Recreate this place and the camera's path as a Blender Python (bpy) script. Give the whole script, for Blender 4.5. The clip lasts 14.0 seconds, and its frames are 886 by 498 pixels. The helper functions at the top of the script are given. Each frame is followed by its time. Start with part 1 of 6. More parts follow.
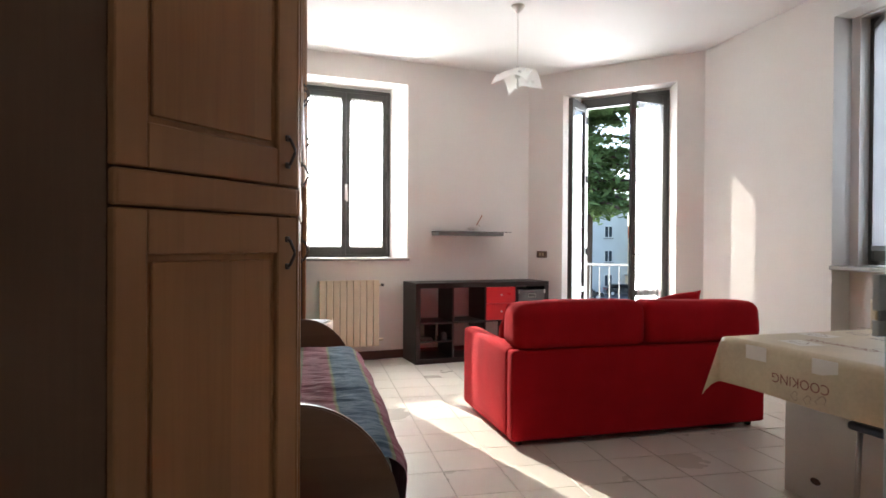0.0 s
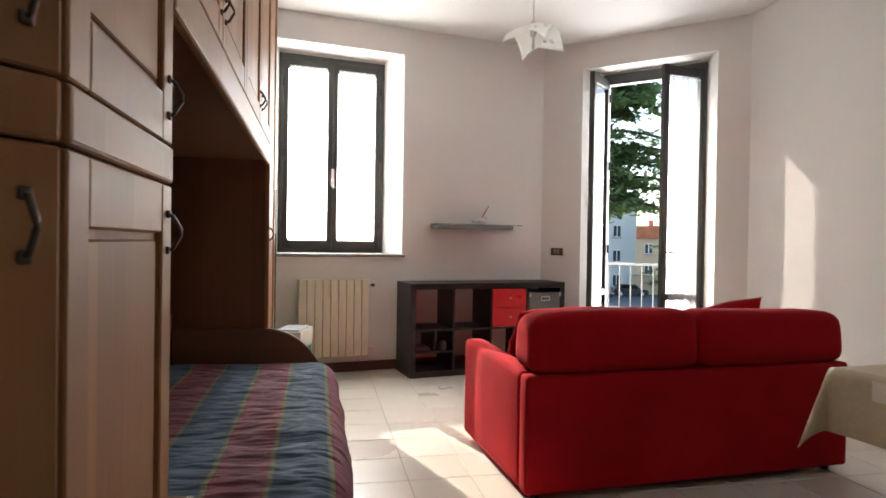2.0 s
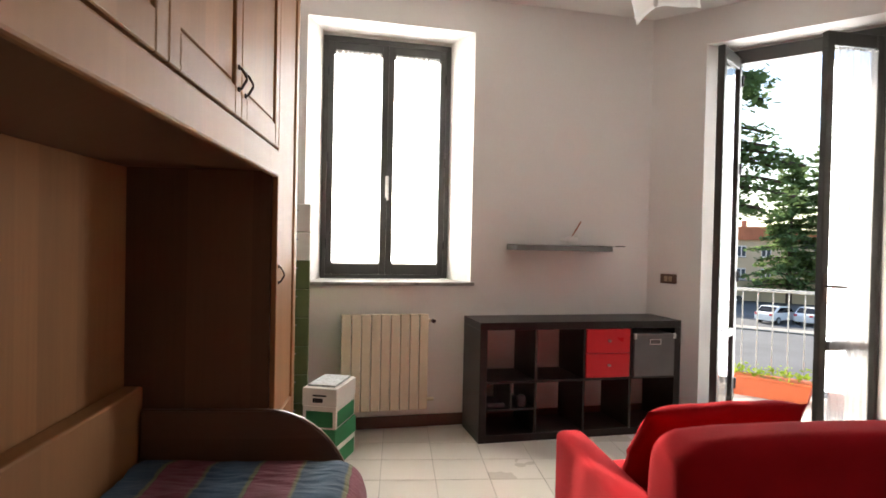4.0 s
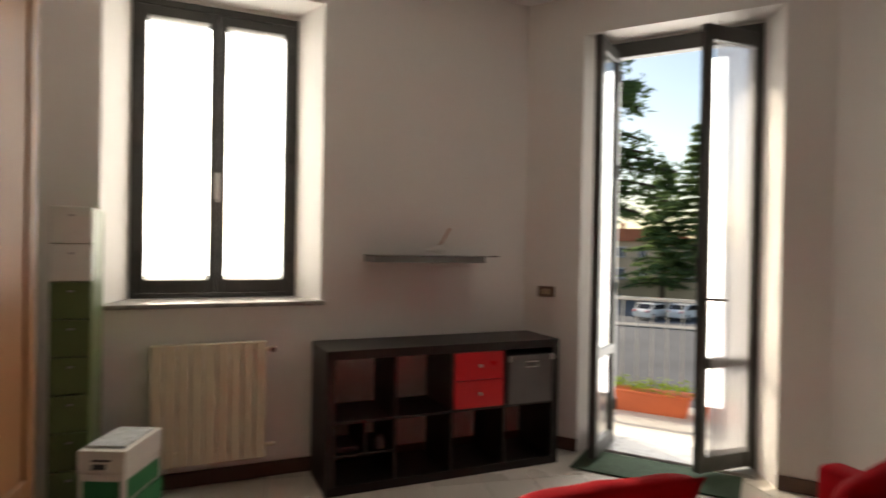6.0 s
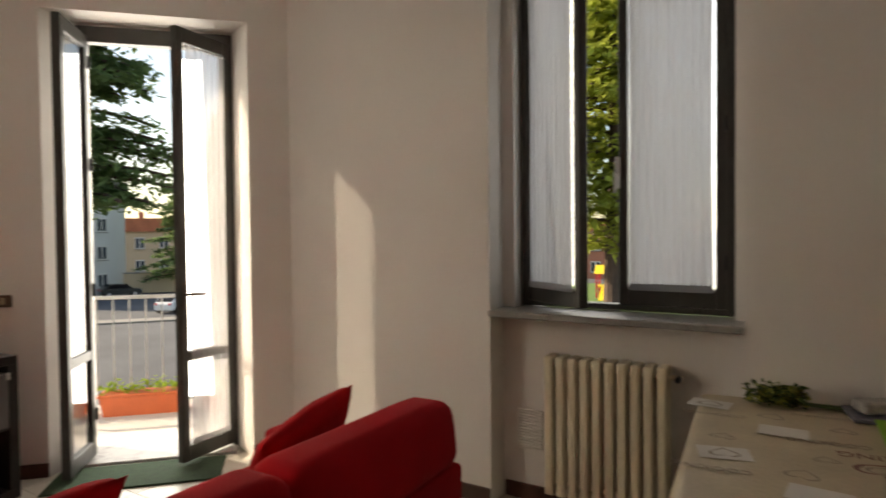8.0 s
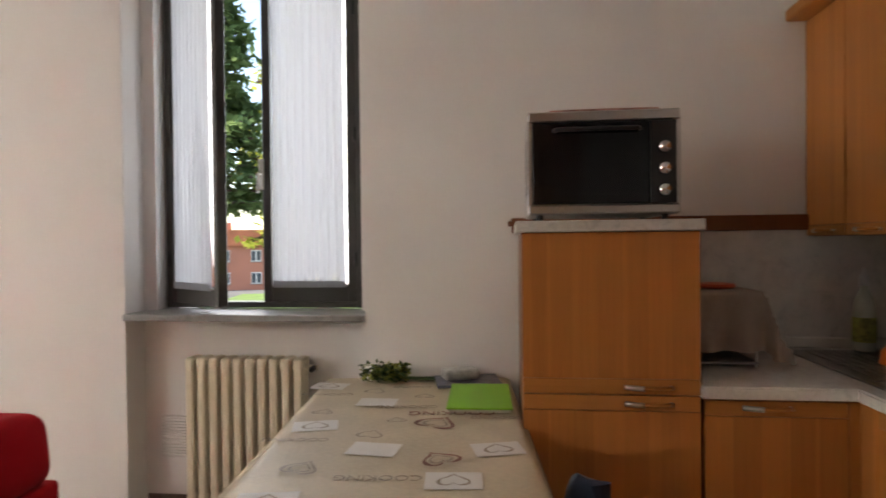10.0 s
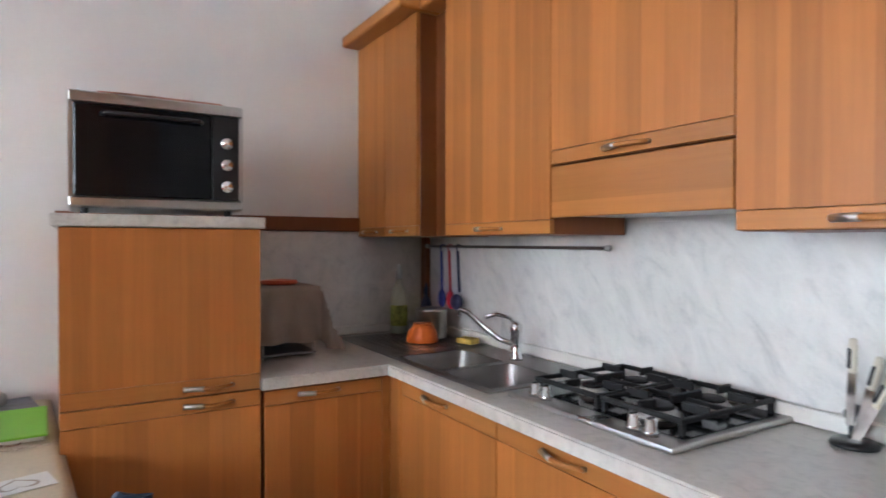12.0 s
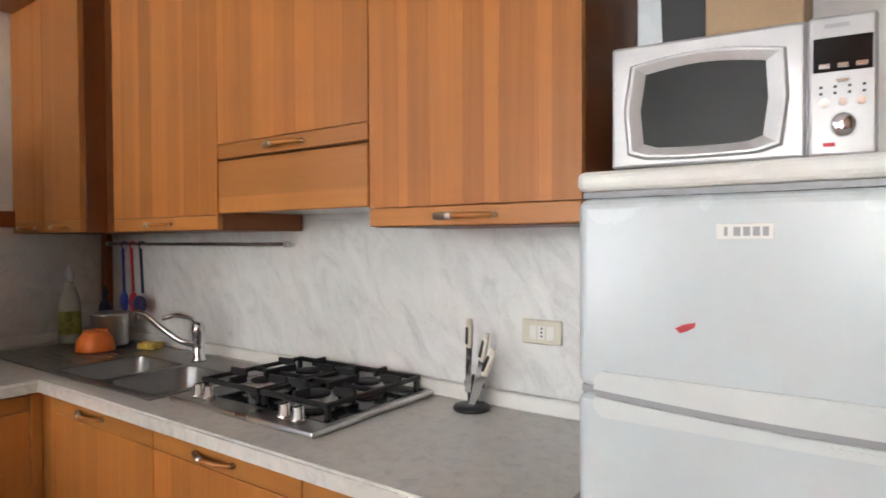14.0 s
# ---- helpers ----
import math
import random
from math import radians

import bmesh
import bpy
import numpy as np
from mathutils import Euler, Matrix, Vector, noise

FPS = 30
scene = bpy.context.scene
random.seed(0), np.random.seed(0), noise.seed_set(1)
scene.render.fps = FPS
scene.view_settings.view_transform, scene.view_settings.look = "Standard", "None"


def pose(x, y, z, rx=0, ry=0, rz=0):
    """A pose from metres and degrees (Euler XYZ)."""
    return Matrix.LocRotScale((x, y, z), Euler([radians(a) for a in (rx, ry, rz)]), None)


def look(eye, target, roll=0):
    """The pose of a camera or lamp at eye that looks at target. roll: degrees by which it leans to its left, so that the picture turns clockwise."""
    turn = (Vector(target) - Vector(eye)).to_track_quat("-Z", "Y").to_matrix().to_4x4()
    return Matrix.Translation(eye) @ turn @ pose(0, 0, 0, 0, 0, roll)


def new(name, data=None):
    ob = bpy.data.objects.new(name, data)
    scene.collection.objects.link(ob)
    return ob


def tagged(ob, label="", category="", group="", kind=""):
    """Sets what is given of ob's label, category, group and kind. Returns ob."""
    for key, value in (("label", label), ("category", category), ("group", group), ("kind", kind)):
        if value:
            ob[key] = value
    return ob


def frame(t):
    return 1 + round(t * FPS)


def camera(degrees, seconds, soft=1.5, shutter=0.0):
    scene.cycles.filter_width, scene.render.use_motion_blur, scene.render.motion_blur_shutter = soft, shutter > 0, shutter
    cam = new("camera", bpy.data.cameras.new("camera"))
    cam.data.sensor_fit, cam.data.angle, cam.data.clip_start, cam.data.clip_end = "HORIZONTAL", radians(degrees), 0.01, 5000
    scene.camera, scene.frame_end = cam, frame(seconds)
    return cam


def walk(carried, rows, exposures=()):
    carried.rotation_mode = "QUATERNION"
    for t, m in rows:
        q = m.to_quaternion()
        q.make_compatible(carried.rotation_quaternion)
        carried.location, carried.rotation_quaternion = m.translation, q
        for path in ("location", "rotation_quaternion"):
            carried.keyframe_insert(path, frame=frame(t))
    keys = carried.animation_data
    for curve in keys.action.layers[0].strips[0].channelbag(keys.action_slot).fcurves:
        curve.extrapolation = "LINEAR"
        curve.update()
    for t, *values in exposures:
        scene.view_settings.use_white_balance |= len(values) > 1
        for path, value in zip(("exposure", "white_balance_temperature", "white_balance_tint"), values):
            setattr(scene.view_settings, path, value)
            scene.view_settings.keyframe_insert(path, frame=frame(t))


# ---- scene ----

# ---- camera ----
cam = camera(73.0, 14.0, soft=1.6, shutter=0.4)
PATH = [
    (0, (-0.429, -5.840, 1.169), (0.318, -3.985, 1.154), 0.36),
    (0.5, (-0.375, -5.690, 1.163), (0.373, -3.835, 1.140), 0.77),
    (1, (-0.261, -5.490, 1.137), (0.489, -3.637, 1.116), 0.52),
    (1.5, (-0.135, -5.296, 1.147), (0.595, -3.434, 1.128), 0.76),
    (2, (-0.070, -5.097, 1.136), (0.657, -3.234, 1.115), 0.88),
    (2.5, (0.012, -4.878, 1.155), (0.689, -2.996, 1.138), 0.64),
    (3, (0.102, -4.645, 1.204), (0.702, -2.737, 1.191), 0.74),
    (5.5, (0.645, -3.560, 1.419), (1.064, -1.605, 1.367), 1.52),
    (6, (0.747, -3.559, 1.379), (1.558, -1.731, 1.363), 1.01),
    (6.5, (0.816, -3.555, 1.320), (2.091, -2.014, 1.335), 0.15),
    (7, (0.883, -3.620, 1.349), (2.436, -2.360, 1.350), -0.42),
    (7.5, (0.884, -3.703, 1.378), (2.588, -2.656, 1.355), -0.49),
    (8, (0.853, -3.836, 1.429), (2.696, -3.061, 1.382), -0.59),
    (10.5, (0.820, -4.301, 1.362), (2.782, -4.691, 1.341), -0.41),
    (11, (0.833, -4.335, 1.372), (2.692, -5.070, 1.341), -0.13),
    (11.5, (0.811, -4.341, 1.366), (2.502, -5.408, 1.334), -0.07),
    (12, (0.782, -4.340, 1.355), (2.302, -5.640, 1.333), 0.09),
    (12.5, (0.705, -4.388, 1.362), (2.048, -5.869, 1.330), -0.14),
    (13, (0.642, -4.419, 1.351), (1.802, -6.048, 1.314), -0.07),
    (13.5, (0.596, -4.452, 1.357), (1.599, -6.182, 1.318), 0.08),
    (14, (0.582, -4.457, 1.353), (1.448, -6.259, 1.318), -0.25),
]

walk(cam, [(t, look(eye, target, roll)) for t, eye, target, roll in PATH],
     exposures=[(0, 2.1, 6400, 9), (1.5, 1.85, 6600, 9), (3.2, 1.65, 6800, 10), (5.3, 1.5, 7300, 11), (6.0, 0.6, 7600, 11), (6.5, 0.22, 7800, 11), (7.0, 0.6, 8000, 11), (8.2, 0.9, 8200, 11), (10.3, 2.27, 7000, 13), (11.0, 2.87, 6900, 12), (11.5, 2.92, 6000, 10), (12.0, 2.97, 5700, 9), (12.5, 3.07, 5950, 10), (13.3, 2.92, 6300, 10), (14.0, 2.77, 6400, 10)])

# ---- light ----
SUN_EL, SUN_TO = 31.0, (-0.150, 0.989)
world = bpy.data.worlds.new("sky")
scene.world = world
world.use_nodes = True
wn = world.node_tree
sky = wn.nodes.new("ShaderNodeTexSky")
sky.sky_type, sky.sun_disc = "NISHITA", False
sky.sun_elevation = radians(SUN_EL)
sky.sun_rotation = math.atan2(SUN_TO[0], SUN_TO[1])
wn.links.new(sky.outputs[0], wn.nodes["Background"].inputs[0])
wn.nodes["Background"].inputs[1].default_value = 0.15
sun = new("sun", bpy.data.lights.new("sun", "SUN"))
sun.data.energy, sun.data.angle, sun.data.color = 5.0, radians(0.6), (1.0, 0.93, 0.82)
ce = math.cos(radians(SUN_EL))
sun.matrix_world = look((SUN_TO[0] * ce * 50, SUN_TO[1] * ce * 50, 50 * math.sin(radians(SUN_EL))), (0, 0, 0))


def sky_lamp(name, m, sx, sy, power):
    """The sky's light in a window opening; m looks into the room."""
    ob = new(name, bpy.data.lights.new(name, "AREA"))
    ob.data.shape, ob.data.size, ob.data.size_y, ob.data.energy = "RECTANGLE", sx, sy, power
    ob.data.color = (0.93, 0.96, 1.0)
    ob.matrix_world = m
    return ob


SKEW = 9.4                                      # the room stands askew to its north wall
ES = pose(3.718, -3.582, 0, 0, 0, -SKEW) @ Matrix.Translation((-4.05, 3.5, 0))    # the east side and the kitchen: x east, y north
sky_lamp("sky_light_north", look((0.96, 0.62, 1.95), (0.96, -2, 1.2)), 0.95, 1.7, 24)
sky_lamp("sky_light_east", ES @ look((4.62, -3.36, 1.95), (0, -3.36, 1.2)), 1.0, 1.7, 5.0)
sky_lamp("sky_light_door", look((4.02, -0.16, 1.45), (2.5, -1.30, 1.2)), 0.86, 2.5, 24)

# ---- materials ----


def material(name):
    m = bpy.data.materials.new(name)
    m.use_nodes = True
    t = m.node_tree
    return m, t, t.nodes["Principled BSDF"]


def node(t, kind, **sets):
    n = t.nodes.new(kind)
    for k, v in sets.items():
        n.inputs[k].default_value = v
    return n


def ramp(t, fac, stops):
    r = t.nodes.new("ShaderNodeValToRGB")
    while len(r.color_ramp.elements) < len(stops):
        r.color_ramp.elements.new(0.5)
    for e, (p, c) in zip(r.color_ramp.elements, stops):
        e.position, e.color = p, (*c, 1)
    t.links.new(fac, r.inputs[0])
    return r.outputs[0]


def shade(c, f):
    return tuple(min(1, v * f) for v in c)


def paint(name, color, rough=0.5, metal=0.0, vary=0.12, scale=6.0, grain=80.0, bump=0.05, coat=0.0, sheen=0.0, spec=0.5, per_object=0.0):
    """A surface with broad and fine variation of tone, and fine relief."""
    m, t, b = material(name)
    co = t.nodes.new("ShaderNodeTexCoord")
    broad = node(t, "ShaderNodeTexNoise", Scale=scale, Detail=5.0)
    fine = node(t, "ShaderNodeTexNoise", Scale=grain, Detail=3.0)
    where = co.outputs["Object"]
    if per_object:
        own = t.nodes.new("ShaderNodeObjectInfo")
        shift = t.nodes.new("ShaderNodeVectorMath")
        shift.operation = "MULTIPLY_ADD"
        shift.inputs[1].default_value = (37, 53, 11)
        t.links.new(own.outputs["Random"], shift.inputs[0])
        t.links.new(where, shift.inputs[2])
        where = shift.outputs[0]
    for n in (broad, fine):
        t.links.new(where, n.inputs["Vector"])
    mix = t.nodes.new("ShaderNodeMath")
    mix.operation = "MULTIPLY_ADD"
    mix.inputs[1].default_value = 0.4
    t.links.new(fine.outputs[0], mix.inputs[0])
    t.links.new(broad.outputs[0], mix.inputs[2])
    col = ramp(t, mix.outputs[0], [(0.45, shade(color, 1 - vary)), (0.95, shade(color, 1 + vary))])
    if per_object:
        info = t.nodes.new("ShaderNodeObjectInfo")
        hsv = t.nodes.new("ShaderNodeHueSaturation")
        rng = t.nodes.new("ShaderNodeMapRange")
        rng.inputs[3].default_value, rng.inputs[4].default_value = 1 - per_object, 1 + per_object
        t.links.new(info.outputs["Random"], rng.inputs[0])
        t.links.new(rng.outputs[0], hsv.inputs["Value"])
        t.links.new(col, hsv.inputs["Color"])
        col = hsv.outputs[0]
    t.links.new(col, b.inputs["Base Color"])
    rr = t.nodes.new("ShaderNodeMapRange")
    rr.inputs[3].default_value, rr.inputs[4].default_value = max(0.02, rough - 0.08), min(1, rough + 0.08)
    t.links.new(broad.outputs[0], rr.inputs[0])
    t.links.new(rr.outputs[0], b.inputs["Roughness"])
    b.inputs["Metallic"].default_value = metal
    b.inputs["Coat Weight"].default_value = coat
    b.inputs["Sheen Weight"].default_value = sheen
    b.inputs["Specular IOR Level"].default_value = spec
    if bump:
        bp = t.nodes.new("ShaderNodeBump")
        bp.inputs["Strength"].default_value, bp.inputs["Distance"].default_value = bump, 0.01
        t.links.new(mix.outputs[0], bp.inputs["Height"])
        t.links.new(bp.outputs[0], b.inputs["Normal"])
    return m


def wood(name, color, stave=0.085, along="Z", rough=0.4, vary=0.2, coat=0.15):
    """Wood with staves side by side and grain along one axis."""
    m, t, b = material(name)
    co = t.nodes.new("ShaderNodeTexCoord")
    sep = t.nodes.new("ShaderNodeSeparateXYZ")
    t.links.new(co.outputs["Object"], sep.inputs[0])
    info = t.nodes.new("ShaderNodeObjectInfo")
    axes = [a for a in "XYZ" if a != along]
    add = t.nodes.new("ShaderNodeMath")
    t.links.new(sep.outputs[axes[0]], add.inputs[0])
    t.links.new(sep.outputs[axes[1]], add.inputs[1])
    off = t.nodes.new("ShaderNodeMath")
    off.operation = "MULTIPLY_ADD"
    off.inputs[1].default_value = 7.3
    t.links.new(info.outputs["Random"], off.inputs[0])
    t.links.new(add.outputs[0], off.inputs[2])
    div = t.nodes.new("ShaderNodeMath")
    div.operation, div.inputs[1].default_value = "DIVIDE", stave
    t.links.new(off.outputs[0], div.inputs[0])
    flo = t.nodes.new("ShaderNodeMath")
    flo.operation = "FLOOR"
    t.links.new(div.outputs[0], flo.inputs[0])
    wht = t.nodes.new("ShaderNodeTexWhiteNoise")
    wht.noise_dimensions = "1D"
    t.links.new(flo.outputs[0], wht.inputs["W"])
    vec = t.nodes.new("ShaderNodeCombineXYZ")
    sc = [t.nodes.new("ShaderNodeMath") for _ in range(2)]
    for s, src, f in ((sc[0], off.outputs[0], 70.0), (sc[1], sep.outputs[along], 2.2)):
        s.operation, s.inputs[1].default_value = "MULTIPLY", f
        t.links.new(src, s.inputs[0])
    t.links.new(sc[0].outputs[0], vec.inputs[0])
    t.links.new(sc[1].outputs[0], vec.inputs[1])
    t.links.new(wht.outputs[0], vec.inputs[2])
    gr = node(t, "ShaderNodeTexNoise", Scale=1.0, Detail=6.0, Roughness=0.62, Distortion=0.6)
    t.links.new(vec.outputs[0], gr.inputs["Vector"])
    mix = t.nodes.new("ShaderNodeMath")
    mix.operation, mix.inputs[1].default_value = "MULTIPLY_ADD", 0.55
    t.links.new(gr.outputs[0], mix.inputs[0])
    wm = t.nodes.new("ShaderNodeMath")
    wm.operation, wm.inputs[1].default_value = "MULTIPLY", 0.45
    t.links.new(wht.outputs[0], wm.inputs[0])
    t.links.new(wm.outputs[0], mix.inputs[2])
    col = ramp(t, mix.outputs[0], [(0.15, shade(color, 1 - vary)), (0.5, color), (0.85, shade(color, 1 + vary))])
    t.links.new(col, b.inputs["Base Color"])
    b.inputs["Roughness"].default_value = rough
    b.inputs["Coat Weight"].default_value = coat
    b.inputs["Coat Roughness"].default_value = 0.3
    b.inputs["Specular IOR Level"].default_value = 0.28
    bp = t.nodes.new("ShaderNodeBump")
    bp.inputs["Strength"].default_value, bp.inputs["Distance"].default_value = 0.06, 0.004
    t.links.new(gr.outputs[0], bp.inputs["Height"])
    t.links.new(bp.outputs[0], b.inputs["Normal"])
    return m


def marble(name, color, vein, scale=3.0, rough=0.35, stretch=(1, 1, 1), turn=0.0):
    """Mottled laminate with slanting veins."""
    m, t, b = material(name)
    co = t.nodes.new("ShaderNodeTexCoord")
    mp = t.nodes.new("ShaderNodeMapping")
    mp.vector_type = "TEXTURE"
    mp.inputs["Rotation"].default_value = (0, turn, 0)
    mp.inputs["Scale"].default_value = stretch
    t.links.new(co.outputs["Object"], mp.inputs[0])
    a = node(t, "ShaderNodeTexNoise", Scale=scale, Detail=9.0, Roughness=0.65, Distortion=0.8)
    c = node(t, "ShaderNodeTexNoise", Scale=scale * 14, Detail=3.0)
    t.links.new(mp.outputs[0], a.inputs["Vector"])
    t.links.new(mp.outputs[0], c.inputs["Vector"])
    mx = t.nodes.new("ShaderNodeMath")
    mx.operation, mx.inputs[1].default_value = "MULTIPLY_ADD", 0.25
    t.links.new(c.outputs[0], mx.inputs[0])
    t.links.new(a.outputs[0], mx.inputs[2])
    col = ramp(t, mx.outputs[0], [(0.42, vein), (0.6, color), (0.85, shade(color, 1.12))])
    t.links.new(col, b.inputs["Base Color"])
    b.inputs["Roughness"].default_value = rough
    return m


def glass(name, tint=(1, 1, 1), rough=0.0):
    m, t, b = material(name)
    b.inputs["Base Color"].default_value = (*tint, 1)
    b.inputs["Roughness"].default_value = rough
    b.inputs["Transmission Weight"].default_value = 1.0
    b.inputs["IOR"].default_value = 1.45
    return m


def sheer(name, color, clear, scatter=0.35):
    """Thin curtain cloth that lets part of the light straight through and scatters the rest."""
    m, t, b = material(name)
    out = t.nodes["Material Output"]
    tl = t.nodes.new("ShaderNodeBsdfTranslucent")
    df = t.nodes.new("ShaderNodeBsdfDiffuse")
    tr = t.nodes.new("ShaderNodeBsdfTransparent")
    for n in (tl, df):
        n.inputs[0].default_value = (*color, 1)
    m1, m2 = t.nodes.new("ShaderNodeMixShader"), t.nodes.new("ShaderNodeMixShader")
    m1.inputs[0].default_value = scatter
    t.links.new(tl.outputs[0], m1.inputs[1])
    t.links.new(df.outputs[0], m1.inputs[2])
    co = t.nodes.new("ShaderNodeTexCoord")
    wv = node(t, "ShaderNodeTexNoise", Scale=160.0, Detail=2.0)
    t.links.new(co.outputs["Object"], wv.inputs["Vector"])
    mr = t.nodes.new("ShaderNodeMapRange")
    mr.inputs[3].default_value, mr.inputs[4].default_value = max(0, clear - 0.03), clear + 0.03
    t.links.new(wv.outputs[0], mr.inputs[0])
    t.links.new(mr.outputs[0], m2.inputs[0])
    t.links.new(m1.outputs[0], m2.inputs[1])
    t.links.new(tr.outputs[0], m2.inputs[2])
    t.links.new(m2.outputs[0], out.inputs[0])
    return m


M_WALL = paint("wall_plaster", (0.78, 0.755, 0.725), 0.85, vary=0.03, scale=1.2, grain=60, bump=0.12)
M_CEIL = paint("ceiling_plaster", (0.82, 0.805, 0.785), 0.9, vary=0.02, scale=1.0, grain=60, bump=0.06)
M_TILE = paint("floor_tile", (0.63, 0.58, 0.51), 0.3, vary=0.03, scale=0.7, grain=60, bump=0.0, per_object=0.04)
M_GROUT = paint("grout", (0.48, 0.44, 0.385), 0.9, vary=0.15)
M_BASE = paint("baseboard_brown", (0.09, 0.045, 0.03), 0.4, vary=0.2, bump=0.03)
M_SASH = paint("window_paint_dark", (0.05, 0.05, 0.046), 0.4, vary=0.25, bump=0.05)
M_STONE = marble("sill_stone", (0.30, 0.29, 0.28), (0.16, 0.155, 0.15), 9.0, 0.45)
M_SHEER = sheer("sheer_white", (0.86, 0.86, 0.84), 0.36, 0.45)
# white net too; the dimmer east light is put into its grey-blue
M_SHEER2 = sheer("sheer_shaded", (0.44, 0.46, 0.50), 0.05, 0.6)
# shade put into this white net's grey, against the strong light behind it
M_SHEER3 = sheer("sheer_door_shaded", (0.50, 0.50, 0.51), 0.30, 0.78)
M_GLASS = glass("pane_glass")
M_RAD = paint("radiator_cream", (0.74, 0.66, 0.50), 0.4, vary=0.05, bump=0.02)
M_CHERRY = wood("cherry_vertical", (0.42, 0.154, 0.034), 0.085, "Z", 0.42, 0.24, 0.06)
M_CHERRYH = wood("cherry_cross", (0.41, 0.160, 0.036), 0.3, "X")
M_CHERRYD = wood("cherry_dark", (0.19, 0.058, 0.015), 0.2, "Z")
M_WALNUT = wood("wardrobe_walnut", (0.33, 0.152, 0.058), 0.11, "Z", 0.5, 0.26, 0.05)
M_WALNUTF = wood("wardrobe_frame", (0.32, 0.152, 0.062), 0.4, "Z", 0.5, 0.16, 0.05)
# same walnut toned darker: shade of sides and bed recess is in the colour
M_WALNUTD = wood("wardrobe_shaded", (0.155, 0.078, 0.039), 0.25, "Z", 0.5, 0.2)
M_BEDWOOD = wood("bed_wood", (0.15, 0.08, 0.045), 0.4, "X", 0.4, 0.15)
M_BLACKW = wood("black_brown", (0.016, 0.012, 0.011), 0.3, "X", 0.42, 0.3, 0.1)
M_RED = paint("red_fabric", (0.38, 0.007, 0.013), 0.9, vary=0.14, scale=5, grain=500, bump=0.18, sheen=0.02, spec=0.08)
M_REDGLOSS = paint("red_lacquer", (0.55, 0.012, 0.02), 0.3, vary=0.05, bump=0.0)
M_COUNTER = marble("counter_laminate", (0.58, 0.555, 0.515), (0.46, 0.44, 0.41), 30.0, 0.28)
M_SPLASH = marble("splash_laminate", (0.70, 0.69, 0.665), (0.56, 0.56, 0.545), 13.0, 0.3, (1.8, 1.0, 0.8), -0.95)
M_STEEL = paint("brushed_steel", (0.55, 0.54, 0.52), 0.3, 1.0, vary=0.08, grain=200, bump=0.02)
M_SINK = paint("sink_steel", (0.34, 0.33, 0.32), 0.36, 1.0, vary=0.1, grain=200, bump=0.02)
M_CHROME = paint("chrome", (0.75, 0.75, 0.75), 0.1, 1.0, vary=0.02, bump=0.0)
M_BLACK = paint("black_plastic", (0.012, 0.012, 0.013), 0.35, vary=0.15, bump=0.02)
M_IRON = paint("cast_iron", (0.01, 0.01, 0.01), 0.55, vary=0.2, bump=0.1)
M_WHITE = paint("white_enamel", (0.56, 0.60, 0.61), 0.25, vary=0.008, bump=0.0)
M_PLASTIC = paint("white_plastic", (0.72, 0.70, 0.66), 0.45, vary=0.04, bump=0.01)
M_GREY = paint("grey_plastic", (0.3, 0.3, 0.31), 0.45, vary=0.08)
M_DARKGLASS = paint("dark_glass", (0.006, 0.006, 0.007), 0.08, vary=0.1, bump=0.0, spec=0.3)
M_BRASS = paint("dark_bronze", (0.11, 0.085, 0.07), 0.4, 0.7, vary=0.2)

# ---- building helpers ----


def bx(bm, x0, x1, y0, y1, z0, z1, bevel=0.0, seg=1):
    """Adds a box to bm, its edges rounded by bevel."""
    vs = bmesh.ops.create_cube(bm, size=1.0)["verts"]
    for v in vs:
        v.co = ((x0 + x1) / 2 + v.co.x * (x1 - x0), (y0 + y1) / 2 + v.co.y * (y1 - y0), (z0 + z1) / 2 + v.co.z * (z1 - z0))
    if bevel:
        es = list({e for v in vs for e in v.link_edges})
        bmesh.ops.bevel(bm, geom=es, offset=bevel, segments=seg, affect="EDGES", profile=0.5)
    return bm


def box(x0, x1, y0, y1, z0, z1, bevel=0.003, seg=1):
    return bx(bmesh.new(), x0, x1, y0, y1, z0, z1, bevel, seg)


def cyl(bm, a, b, r0, r1=None, seg=16):
    """Adds a tube from a to b, closed at its ends."""
    a, b = Vector(a), Vector(b)
    q = (b - a).to_track_quat("Z", "Y").to_matrix().to_4x4()
    bmesh.ops.create_cone(bm, cap_ends=True, segments=seg, radius1=r0, radius2=r0 if r1 is None else r1, depth=(b - a).length,
                          matrix=Matrix.Translation((a + b) / 2) @ q)
    return bm


def lathe(bm, profile, seg=24, at=(0, 0, 0)):
    """Turns (radius, height) pairs round the vertical axis."""
    rings = []
    for r, z in profile:
        rings.append([bm.verts.new((at[0] + r * math.cos(2 * math.pi * k / seg), at[1] + r * math.sin(2 * math.pi * k / seg), at[2] + z)) for k in range(seg)])
    for a, b in zip(rings, rings[1:]):
        for k in range(seg):
            bm.faces.new((a[k], a[(k + 1) % seg], b[(k + 1) % seg], b[k]))
    bm.faces.new(rings[0][::-1])
    bm.faces.new(rings[-1])
    return bm


